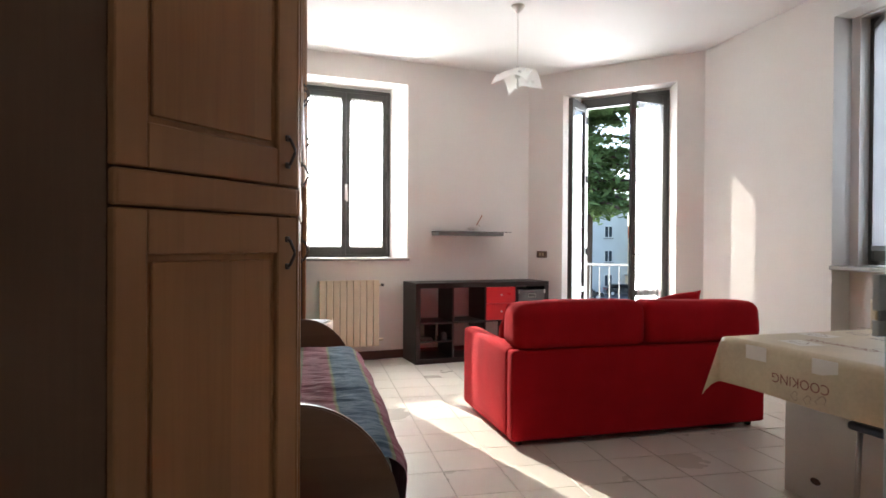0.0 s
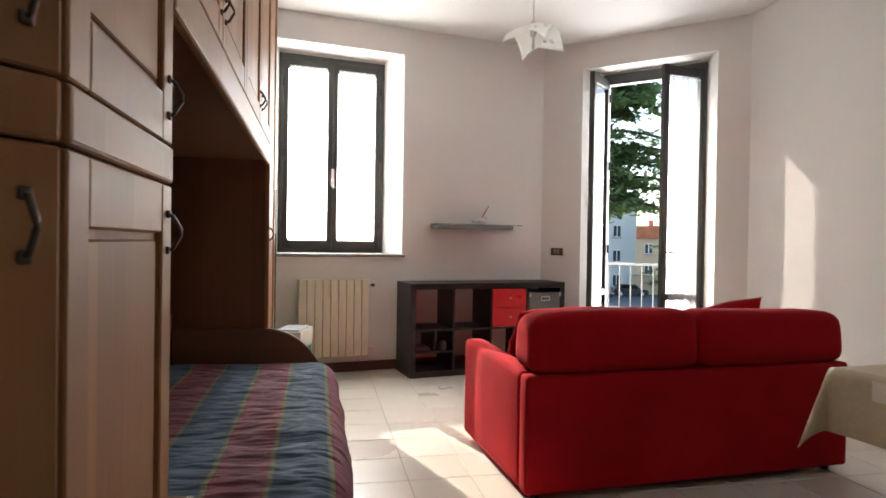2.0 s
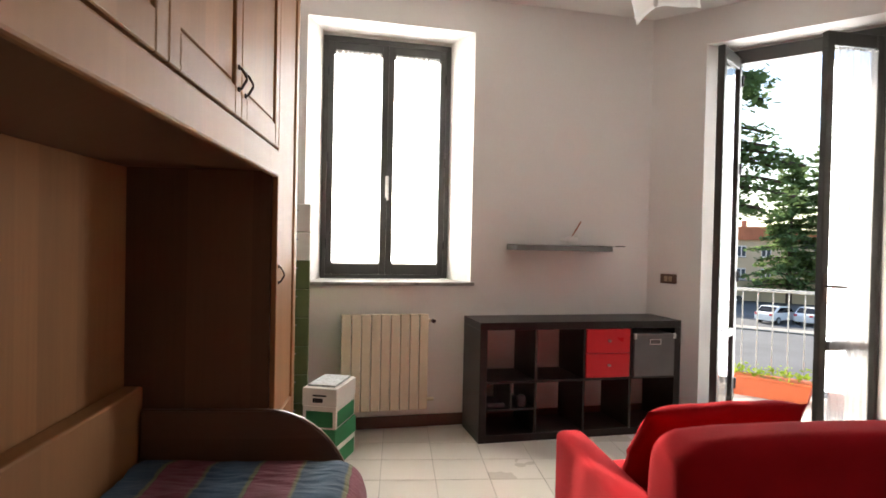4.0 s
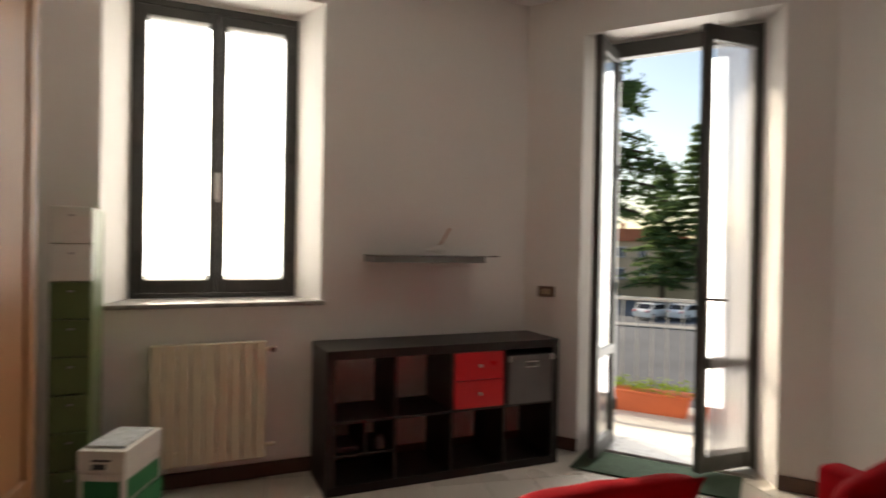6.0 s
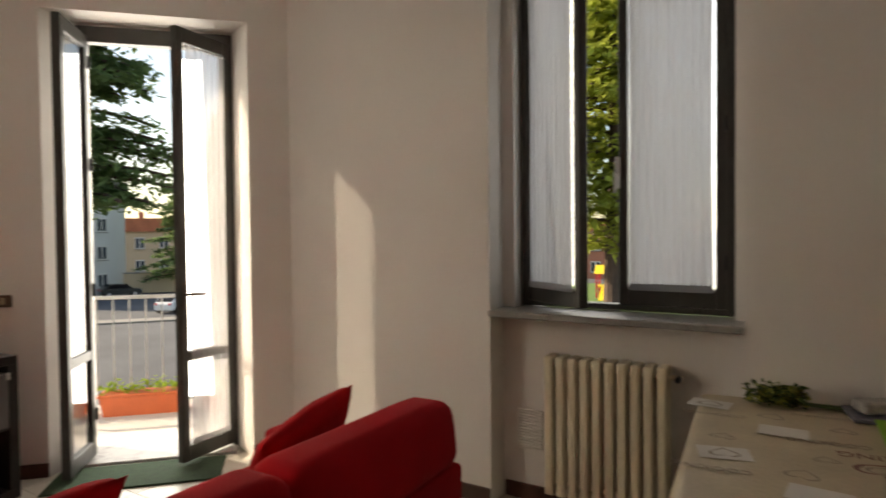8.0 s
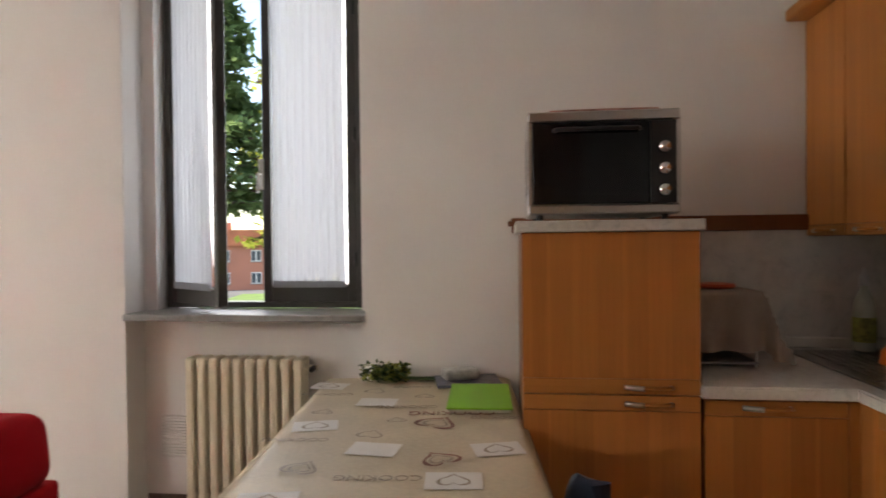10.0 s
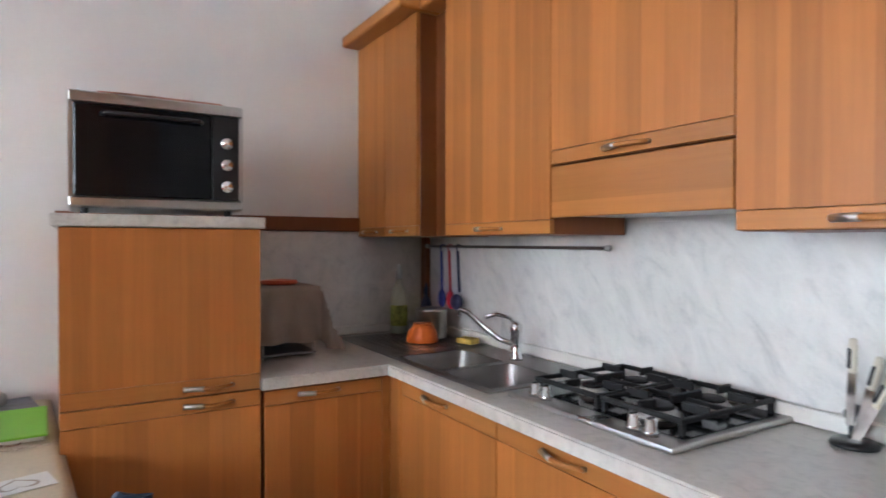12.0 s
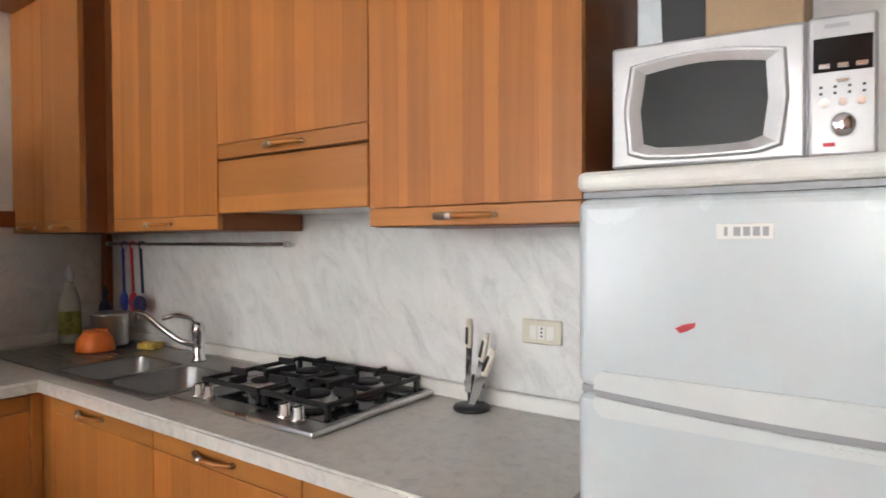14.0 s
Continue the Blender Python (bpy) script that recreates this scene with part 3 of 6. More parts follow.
for x in (0.03, 0.062):
    part("rocker", box(x, x + 0.026, -0.013, -0.009, 0.016, 0.056, 0.002), paint("switch_cream", (0.4, 0.3, 0.2), 0.4), sw)

lp = thing("pendant_lamp", pose(1.885, -1.65, 0), "pendant lamp with a curved white glass shade", "lamp")
part("canopy", lathe(bmesh.new(), [(0.055, H), (0.05, H - 0.012), (0.018, H - 0.055), (0.006, H - 0.06)], 24), M_PLASTIC, lp, smooth=True)
part("cord", cyl(bmesh.new(), (0, 0, 2.56), (0, 0, H - 0.055), 0.004, seg=8), M_PLASTIC, lp)
part("holder", lathe(bmesh.new(), [(0.008, 2.59), (0.02, 2.57), (0.022, 2.50), (0.018, 2.49)], 16), M_STEEL, lp, smooth=True)
part("finial", lathe(bmesh.new(), [(0.004, 2.405), (0.01, 2.412), (0.01, 2.43), (0.004, 2.50)], 12), M_STEEL, lp, smooth=True)
M_OPAL = sheer("opal_glass", (0.88, 0.87, 0.84), 0.03)
bm = bmesh.new()
N = 24
vs = {}
for i in range(N + 1):
    for j in range(N + 1):
        u, v = 2 * i / N - 1, 2 * j / N - 1
        z = 2.565 - 0.10 * u * u - 0.030 * v * v - 0.025 * (u * u * v * v) + 0.012 * math.sin(4.0 * v) * u
        vs[i, j] = bm.verts.new((0.17 * u, 0.15 * v, z))
for i in range(N):
    for j in range(N):
        hole = (i in (2, N - 3) and j % 4 in (1, 2)) or (j in (2, N - 3) and i % 4 in (1, 2) and 2 < i < N - 3)
        if not (hole and 4 < (i if j in (2, N - 3) else j) < 13):
            bm.faces.new((vs[i, j], vs[i + 1, j], vs[i + 1, j + 1], vs[i, j + 1]))
bmesh.ops.solidify(bm, geom=bm.faces[:], thickness=0.004)
shd = part("shade", bm, M_OPAL, lp, "bent square of white glass with cut-outs", True)
shd.rotation_euler = (0, 0, radians(38))

# ---- sofa ----
SF = pose(1.22, -2.82, 0, 0, 0, -6.5)
sf = thing("sofa", SF, "red fabric two-seat sofa bed with square arms", "sofa")
SW, SD = 1.76, 0.94
part("back_panel", soft_box(0.0, SW, 0.0, 0.085, 0.035, 0.56, 0.018, 0.004, 1), M_RED, sf, smooth=True)
for x in (0.0, SW - 0.115):
    bm = soft_box(x, x + 0.115, 0.086, SD, 0.035, 0.56, 0.03, 0.006, 2 + x)
    for v in bm.verts:
        if v.co.z > 0.4:
            v.co.z += 0.02 * (v.co.y / SD)
    part("armrest", bm, M_RED, sf, smooth=True)
part("base", soft_box(0.12, SW - 0.12, 0.09, SD - 0.03, 0.05, 0.30, 0.02, 0.004, 5), M_RED, sf, smooth=True)
hw = (SW - 0.24) / 2
for k in range(2):
    x = 0.12 + k * hw
    part("seat_cushion", soft_box(x + 0.004, x + hw - 0.004, 0.30, SD - 0.005, 0.30, 0.46, 0.045, 0.012, 7 + k), M_RED, sf, smooth=True)
hb = (SW - 0.05) / 2
for k in range(2):
    x = 0.025 + k * hb
    bm = soft_box(x + 0.001, x + hb - 0.001, -0.012, 0.24, 0.562, 0.825, 0.06, 0.006, 11 + k)
    for v in bm.verts:
        end = min(1.0, max(0.0, (0.14 - min(v.co.x - 0.025, SW - 0.025 - v.co.x)) / 0.14))
        top = max(0.0, (v.co.z - 0.62) / 0.17)
        v.co.y += 0.03 * (v.co.z - 0.56) + (0.06 - v.co.y) * 0.18 * top * top
        v.co.z -= 0.014 * end * end * top - 0.008 * top * math.sin(3.0 * v.co.x)
    part("back_cushion", bm, M_RED, sf, smooth=True)
for x in (0.05, SW - 0.09):
    for y in (0.05, SD - 0.09):
        part("foot", cyl(bmesh.new(), (x + 0.02, y + 0.02, 0), (x + 0.02, y + 0.02, 0.045), 0.02, 0.024, 12), M_BLACK, sf)


def pillow(m, w, h, d, seed):
    ob = bmesh.new()
    for s in (1, -1):
        g = {}
        for i in range(17):
            for j in range(17):
                u, v = i / 8 - 1, j / 8 - 1
                bulge = max(0, (1 - u ** 4) * (1 - v ** 4)) ** 0.6
                pin = 1 - 0.06 * (1 - bulge) * (abs(u * v) ** 0.3)
                n = 0.02 * noise.noise(Vector((u * 2.2, v * 2.2, seed + s)))
                g[i, j] = ob.verts.new((u * w / 2 * pin, s * (d / 2 * bulge) + n * bulge, v * h / 2 * pin))
        for i in range(16):
            for j in range(16):
                q = (g[i, j], g[i + 1, j], g[i + 1, j + 1], g[i, j + 1])
                ob.faces.new(q if s < 0 else q[::-1])
    bmesh.ops.remove_doubles(ob, verts=ob.verts, dist=0.0008)
    return solid("throw_pillow", ob, M_RED, m, True, label="red fabric throw pillow leaning on the sofa back", category="pillow", group="pillows on the sofa")


pillow(SF @ pose(0.43, 0.57, 0.63, 37, -2, 0), 0.60, 0.44, 0.13, 1)
pillow(SF @ pose(1.35, 0.46, 0.645, 29, -10, 3), 0.52, 0.43, 0.13, 2)

# ---- wardrobe wall with the bed ----
WT = 2.9


def pull_handle(parent, x, y, z, out=1):
    """A bronze hexagonal bow handle that stands out along local x."""
    pts = [(x, y, z + 0.032), (x + 0.010, y, z + 0.029), (x + 0.024, y, z + 0.004), (x + 0.024, y, z - 0.004), (x + 0.010, y, z - 0.029), (x, y, z - 0.032)]
    bm = tube(bmesh.new(), pts, 0.0038)
    for s in (1, -1):
        bx(bm, x - 0.001, x + 0.006, y - 0.007, y + 0.007, z + s * 0.032 - 0.007, z + s * 0.032 + 0.007, 0.002)
    part("handle", bm, M_BRASS, parent, "dark bronze bow handle", True)


def panel_door(parent, y0, y1, z0, z1, hy=None, hz=None, x=0.0, s=0.065):
    """A framed door with a recessed panel, its face at local x, over y0..y1."""
    bm = bmesh.new()
    bx(bm, x - 0.022, x, y0, y0 + s, z0, z1, 0.003)
    bx(bm, x - 0.022, x, y1 - s, y1, z0, z1, 0.003)
    bx(bm, x - 0.022, x - 0.0005, y0 + s, y1 - s, z0, z0 + s + 0.02, 0.003)
    bx(bm, x - 0.022, x - 0.0005, y0 + s, y1 - s, z1 - s - 0.02, z1, 0.003)
    d = part("door", bm, M_WALNUTF, parent)
    bm = bmesh.new()
    bx(bm, x - 0.018, x - 0.012, y0 + s, y1 - s, z0 + s + 0.02, z1 - s - 0.02)
    bx(bm, x - 0.0125, x - 0.007, y0 + s + 0.012, y1 - s - 0.012, z0 + s + 0.032, z1 - s - 0.032, 0.004)
    part("panel", bm, M_WALNUT, d)
    if hy is not None:
        pull_handle(d, x, hy, hz)
    return d


def tall_unit(m, w, doors, label, dark_side=True):
    u = thing("wardrobe_unit", m, label, "wardrobe", "wardrobe units")
    for y in (0, w - 0.018):
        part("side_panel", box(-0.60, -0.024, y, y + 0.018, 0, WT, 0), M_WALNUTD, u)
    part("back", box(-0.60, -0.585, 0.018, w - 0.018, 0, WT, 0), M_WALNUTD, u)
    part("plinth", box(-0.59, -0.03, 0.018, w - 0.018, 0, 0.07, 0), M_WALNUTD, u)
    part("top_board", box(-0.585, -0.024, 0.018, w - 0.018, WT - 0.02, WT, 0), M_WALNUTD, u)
    for z0, z1, hy, hz in doors:
        panel_door(u, 0.002, w - 0.002, z0, z1, hy, hz)
    return u


UW = 0.47
near = tall_unit(SK @ pose(0, -2.735, 0), UW, [(0.075, 1.231, UW - 0.035, 1.147), (1.305, WT - 0.005, UW - 0.035, 1.385)],
                 "walnut-veneer wardrobe column with framed doors beside the bed")
part("cross_rail", box(-0.022, 0.003, 0.002, UW - 0.002, 1.235, 1.301, 0.006, 2), M_WALNUTF, near)
far = tall_unit(SK @ pose(0, 0.03, 0), UW, [(0.50, WT - 0.005, 0.035, 1.17)], "walnut-veneer wardrobe column with a tall door and a drawer")
dd = part("drawer", box(-0.022, 0, 0.002, UW - 0.002, 0.075, 0.495, 0.004), M_WALNUT, far)
pull_handle(dd, 0, UW / 2, 0.33)
# the slanting end unit
cs = SK @ pose(0, -2.74, 0, 0, 0, -40)
eu = thing("corner_wardrobe_unit", cs, "walnut-veneer slanting end wardrobe unit with framed doors", "wardrobe", "wardrobe units")
EW = 0.47
panel_door(eu, -EW, -0.004, 0.075, 1.231, -0.04, 1.147)
panel_door(eu, -EW, -0.004, 1.305, WT - 0.005, -0.04, 1.385)
part("cross_rail", box(-0.022, 0.003, -EW, -0.004, 1.235, 1.301, 0.006, 2), M_WALNUTF, eu)
part("plinth", box(-0.05, -0.03, -EW, -0.004, 0, 0.07, 0), M_WALNUTD, eu)
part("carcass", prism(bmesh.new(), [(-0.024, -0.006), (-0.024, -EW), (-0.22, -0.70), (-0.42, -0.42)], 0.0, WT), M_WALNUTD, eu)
# the bridge above the bed
bu = thing("bridge_cabinet", SK @ pose(0, -2.265, 0), "walnut-veneer bridge cabinet above the bed with four doors", "cabinet")
BL = 2.295
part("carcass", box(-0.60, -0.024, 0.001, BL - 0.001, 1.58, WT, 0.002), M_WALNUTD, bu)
part("valance", box(-0.022, 0.004, 0.002, BL - 0.002, 1.555, 1.66, 0.008, 2), M_WALNUTF, bu)
qd = BL / 4
for k in range(4):
    y0 = k * qd
    panel_door(bu, y0 + 0.002, y0 + qd - 0.002, 1.67, WT - 0.005, y0 + (qd - 0.04 if k % 2 == 0 else 0.04), 1.78)
# back panelling behind the bed
bp = thing("bed_back_panel", SK @ pose(0, -2.265, 0), "walnut-veneer boards lining the bed recess", "panelling", kind="structure")
part("board", box(-0.60, -0.575, 0.001, BL - 0.001, 0.0, 1.578, 0), M_WALNUT, bp)
part("ledge", box(-0.574, -0.50, 0.001, BL - 0.001, 0.02, 0.73, 0.01, 2), M_WALNUTF, bp)

# bed
bd = thing("bed", SK @ pose(0, -2.26, 0), "single bed with dark curved wooden end boards under the bridge", "bed")


def end_board(y):
    pts = [(-0.49, 0.0), (0.335, 0.0), (0.335, 0.22)]
    for k in range(1, 13):
        a = math.pi / 2 * k / 12
        pts.append((-0.02 + 0.355 * math.cos(a), 0.22 + 0.43 * math.sin(a)))
    pts += [(-0.49, 0.65)]
    bm = prism(bmesh.new(), pts, 0, 0.03, Matrix.Translation((0, y, 0)) @ Matrix(((1, 0, 0, 0), (0, 0, 1, 0), (0, 1, 0, 0), (0, 0, 0, 1))))
    bmesh.ops.bevel(bm, geom=[e for e in bm.edges if len(e.link_faces) == 2 and e.calc_face_angle(0) > 1.2], offset=0.006, segments=2, affect="EDGES")
    return bm


part("foot_board", end_board(0.005), M_BEDWOOD, bd)
part("head_board", end_board(2.235), M_BEDWOOD, bd)
part("bed_base", box(-0.49, 0.29, 0.04, 2.23, 0.06, 0.27, 0.004), M_BEDWOOD, bd)
part("mattress", soft_box(-0.48, 0.31, 0.045, 2.225, 0.271, 0.43, 0.05, 0.006, 3), M_PLASTIC, bd, "white mattress under the spread", True)

m, t, b = material("quilt_stripes")
co = t.nodes.new("ShaderNodeTexCoord")
sep = t.nodes.new("ShaderNodeSeparateXYZ")
t.links.new(co.outputs["Object"], sep.inputs[0])
wob = node(t, "ShaderNodeTexNoise", Scale=9.0, Detail=3.0)
t.links.new(co.outputs["Object"], wob.inputs["Vector"])
ma = t.nodes.new("ShaderNodeMath")
ma.operation, ma.inputs[1].default_value = "MULTIPLY_ADD", 0.02
t.links.new(wob.outputs[0], ma.inputs[0])
t.links.new(sep.outputs["X"], ma.inputs[2])
mm = t.nodes.new("ShaderNodeMath")
mm.operation, mm.inputs[1].default_value = "DIVIDE", 0.33
t.links.new(ma.outputs[0], mm.inputs[0])
fr = t.nodes.new("ShaderNodeMath")
fr.operation = "FRACT"
t.links.new(mm.outputs[0], fr.inputs[0])
RD, BL_, YG = (0.17, 0.040, 0.055), (0.045, 0.085, 0.135), (0.17, 0.16, 0.085)
stripe = ramp(t, fr.outputs[0], [(0.0, RD), (0.02, shade(RD, 1.3)), (0.2, RD), (0.42, shade(RD, 1.15)), (0.46, YG), (0.49, BL_), (0.7, shade(BL_, 1.5)), (0.94, BL_), (0.97, YG)])
fine = node(t, "ShaderNodeTexNoise", Scale=220.0, Detail=3.0)
t.links.new(co.outputs["Object"], fine.inputs["Vector"])
mc = t.nodes.new("ShaderNodeMix")
mc.data_type, mc.blend_type = "RGBA", "MULTIPLY"
mc.inputs[0].default_value = 0.5
t.links.new(stripe, mc.inputs[6])
t.links.new(ramp(t, fine.outputs[0], [(0.3, (0.55, 0.55, 0.55)), (0.7, (1, 1, 1))]), mc.inputs[7])
t.links.new(mc.outputs[2], b.inputs["Base Color"])
b.inputs["Roughness"].default_value = 0.85
b.inputs["Sheen Weight"].default_value = 0.05
bp_ = t.nodes.new("ShaderNodeBump")
bp_.inputs["Strength"].default_value, bp_.inputs["Distance"].default_value = 0.6, 0.006
mpq = t.nodes.new("ShaderNodeMapping")
mpq.inputs["Scale"].default_value = (14, 75, 14)
t.links.new(co.outputs["Object"], mpq.inputs[0])
crk = node(t, "ShaderNodeTexNoise", Scale=1.0, Detail=4.0, Distortion=0.7)
t.links.new(mpq.outputs[0], crk.inputs["Vector"])
t.links.new(crk.outputs[0], bp_.inputs["Height"])
t.links.new(bp_.outputs[0], b.inputs["Normal"])
M_QUILT = m
bm = bmesh.new()
NX, NY = 90, 400
rows = []
prof = []
for i in range(NX + 1):
    s = i / NX * 1.26
    if s < 0.72:
        prof.append((-0.46 + s, 0.475))
    elif s < 0.72 + 0.18:
        a = (s - 0.72) / 0.18 * math.pi / 2
        prof.append((0.26 + 0.115 * math.sin(a), 0.36 + 0.115 * math.cos(a)))
    else:
        prof.append((0.375 - 0.03 * (s - 0.9) / 0.36, 0.36 - (s - 0.9)))
for j in range(NY + 1):
    y = 0.05 + 2.17 * j / NY
    row = []
    for i, (x, z) in enumerate(prof):
        p = Vector((x, y, z))
        w = 0.011 * (0.4 - abs(noise.noise(Vector((x * 3.5, y * 14, 1))))) + 0.009 * (0.4 - abs(noise.noise(Vector((x * 8, y * 38 + x * 3, 5))))) + 0.014 * noise.noise(Vector((x * 2, y * 3, 9)))
        edge = min(1, min(j, NY - j) / 19)
        n = Vector((1 if z < 0.36 else (x - 0.2) / 0.2 if x > 0.26 else 0, 0, 1 if z >= 0.4 else 0.1)).normalized()
        row.append(bm.verts.new(p + n * (w - 0.02 * (1 - edge))))
    rows.append(row)
for a, c in zip(rows, rows[1:]):
    for i in range(NX):
        bm.faces.new((a[i], a[i + 1], c[i + 1], c[i]))
bmesh.ops.recalc_face_normals(bm, faces=bm.faces)
solid("bedspread", bm, M_QUILT, SK @ pose(0, -2.26, 0), True, label="crinkled wine-red and teal striped bedspread on the bed", category="bedspread")

# ---- drawer tower and paper boxes ----
M_TGREEN = paint("tower_green", (0.10, 0.15, 0.055), 0.35, vary=0.08)
M_TWHITE = paint("tower_white", (0.72, 0.74, 0.70), 0.35, vary=0.04)
tw = thing("drawer_tower", pose(0.235, -0.47, 0), "tall narrow drawer tower, green below and white above", "drawers")
part("body", box(0, 0.165, 0.012, 0.45, 0, 1.52, 0.012, 2), M_TGREEN, tw)
for k in range(9):
    z0 = 0.01 + k * 0.168
    d = part("drawer", box(0.002, 0.163, -0.006, 0.0115, z0, z0 + 0.165, 0.006, 2), M_TWHITE if k > 6 else M_TGREEN, tw, "white drawer front" if k > 6 else "")
    part("knob", box(0.075, 0.093, -0.014, -0.006, z0 + 0.12, z0 + 0.128, 0.001), M_GREY, d)
M_CARD = paint("white_carton", (0.66, 0.63, 0.58), 0.8, vary=0.08, bump=0.04)
M_CGREEN = paint("carton_green", (0.02, 0.20, 0.07), 0.6, vary=0.08)
M_CBROWN = paint("brown_carton", (0.42, 0.29, 0.17), 0.8, vary=0.1, bump=0.05)
for z, mm_ in ((0.0, pose(0.52, -0.655, 0.0, 0, 0, -26)), (0.235, pose(0.525, -0.66, 0.235, 0, 0, -24))):
    cb = thing("paper_box", mm_, "white and green office paper carton stacked by the radiator", "box", "stacked paper cartons")
    part("carton", box(-0.17, 0.03, 0, 0.33, 0, 0.13, 0.003), M_CARD, cb)
    part("lid", box(-0.173, 0.033, -0.003, 0.333, 0.13, 0.232, 0.003), M_CARD if z else M_CGREEN, cb, "lid of the carton")
    bm = bmesh.new()
    bx(bm, 0.0301, 0.0312, 0.02, 0.31, 0.01, 0.10)
    bx(bm, -0.15, 0.01, -0.0014, -0.0002, 0.01, 0.10)
    part("green_print", bm, M_CGREEN, cb, "green printed band")
    bm = bx(bx(bmesh.new(), -0.11, -0.05, -0.0048, -0.0032, 0.15, 0.175), -0.11, -0.03, -0.0048, -0.0032, 0.185, 0.195)
    part("black_print", bm, M_BLACK, cb, "small black printed marks")
solid("newspaper", bx(bmesh.new(), -0.155, 0.01, 0.03, 0.30, 0, 0.012, 0.002), paint("newsprint", (0.5, 0.52, 0.53), 0.8, vary=0.25, scale=40), pose(0.525, -0.66, 0.468, 0, 0, -24),
      label="folded newspaper lying on the paper carton", category="newspaper")

# ---- table ----
M_TWOOD = paint("table_white", (0.70, 0.68, 0.63), 0.5, vary=0.05)
TX0, TX1, TY0, TY1 = 1.94, 3.69, -4.63, -3.83
TB = pose(1.78, -4.536, 0, 0, 0, -4.5) @ Matrix.Translation((-TX0, -TY0, 0))     # the table stands a little askew too
tb = thing("dining_table", TB, "long white dining table under a patterned cloth", "table")
part("tabletop", box(TX0, TX1, TY0, TY1, 0.715, 0.745, 0.004), M_TWOOD, tb)
for x in (2.28, 3.30):
    lg = part("panel_leg", box(x, x + 0.06, TY0 + 0.10, TY1 - 0.02, 0, 0.60, 0.004), M_TWOOD, tb)
    bm = lathe(bmesh.new(), [(0.001, 0), (0.026, 0.001), (0.026, 0.003), (0.001, 0.004)], 20)
    o = part("grip_hole", bm, paint("hole_brown", (0.12, 0.07, 0.05), 0.8), lg)
    o.matrix_basis = pose(x - 0.0035, -4.02, 0.10, 0, 90, 0) @ Matrix.Diagonal((0.6, 1, 1, 1))
part("floor_rail", box(2.34, 3.30, -4.25, -4.19, 0.0, 0.06, 0.004), M_TWOOD, tb)
for y in (TY0 + 0.11, TY1 - 0.13):
    part("apron", box(TX0 + 0.24, TX1 - 0.24, y, y + 0.022, 0.60, 0.714, 0.003), M_TWOOD, tb)
for x in (TX0 + 0.27, TX1 - 0.29):
    part("apron", box(x, x + 0.022, TY0 + 0.13, TY1 - 0.13, 0.601, 0.713, 0.003), M_TWOOD, tb)
M_CLOTH = paint("cloth_beige", (0.50, 0.42, 0.29), 0.38, vary=0.16, scale=5, grain=60, bump=0.3)
cl = thing("tablecloth", TB, "beige oilcloth tablecloth printed with hearts and lettering", "tablecloth")
bm = bmesh.new()
OV = 0.21
NX, NY = 130, 66
g = {}
for i in range(NX + 1):
    for j in range(NY + 1):
        x = TX0 - OV + (TX1 - TX0 + OV) * i / NX
        y = TY0 - OV + (TY1 - TY0 + 2 * OV) * j / NY
        ox, oy = max(0, TX0 - x), max(0, TY0 - y, y - TY1)
        sy = 1 if y > TY1 else -1
        z = 0.75 + 0.0015 * noise.noise(Vector((x * 5, y * 5, 0)))
        px, py = max(x, TX0), min(max(y, TY0), TY1)
        if ox or oy:
            dd_ = math.hypot(ox, oy)
            fold = min(ox, oy)
            out = 0.014 + 0.05 * dd_ + 0.010 * math.sin(9 * (x + y)) * dd_ / OV + 0.28 * fold
            z = 0.75 - dd_
            px -= ox / dd_ * out
            py += sy * oy / dd_ * out
        g[i, j] = bm.verts.new((px, py, z))
for i in range(NX):
    for j in range(NY):
        bm.faces.new((g[i, j], g[i + 1, j], g[i + 1, j + 1], g[i, j + 1]))
part("cloth", bm, M_CLOTH, cl, smooth=True)
M_INK = paint("ink_brown", (0.20, 0.07, 0.05), 0.5, vary=0.3)
M_INK2 = paint("ink_grey", (0.30, 0.24, 0.18), 0.5, vary=0.3)
M_PATCH = paint("print_white", (0.66, 0.64, 0.60), 0.45, vary=0.06)


def lettering(text, m, size, mat, parent, name="lettering"):
    cu = bpy.data.curves.new(name, "FONT")
    cu.body, cu.size, cu.extrude, cu.align_x, cu.align_y = text, size, 0.0003, "CENTER", "CENTER"
    tmp = bpy.data.objects.new(name, cu)
    scene.collection.objects.link(tmp)
    bpy.context.view_layer.update()
    me = bpy.data.meshes.new_from_object(tmp.evaluated_get(bpy.context.evaluated_depsgraph_get()))
    bpy.data.objects.remove(tmp)
    me.materials.append(mat)
    ob = new(name, me)
    ob.parent = parent
    ob.matrix_basis = m
    return ob


def heart(m, s, mat, parent):
    bm = bmesh.new()
    n = 40
    ring = []
    for k in range(n):
        a = 2 * math.pi * k / n
        x, y = 16 * math.sin(a) ** 3 / 16, (13 * math.cos(a) - 5 * math.cos(2 * a) - 2 * math.cos(3 * a) - math.cos(4 * a)) / 16
        w = 0.80 + 0.05 * math.sin(7 * a)
        ring.append((bm.verts.new((s * x, s * y, 0)), bm.verts.new((s * x * w, s * y * w, 0))))
    for k in range(n):
        a, b2 = ring[k], ring[(k + 1) % n]
        bm.faces.new((a[0], b2[0], b2[1], a[1]))
    o = part("printed_heart", bm, mat, parent)
    o.matrix_basis = m
    return o


ZC = 0.7535


def along(x):
    """Spreads the print over the length of the table."""
    return TX0 + (x - TX0) * 0.85


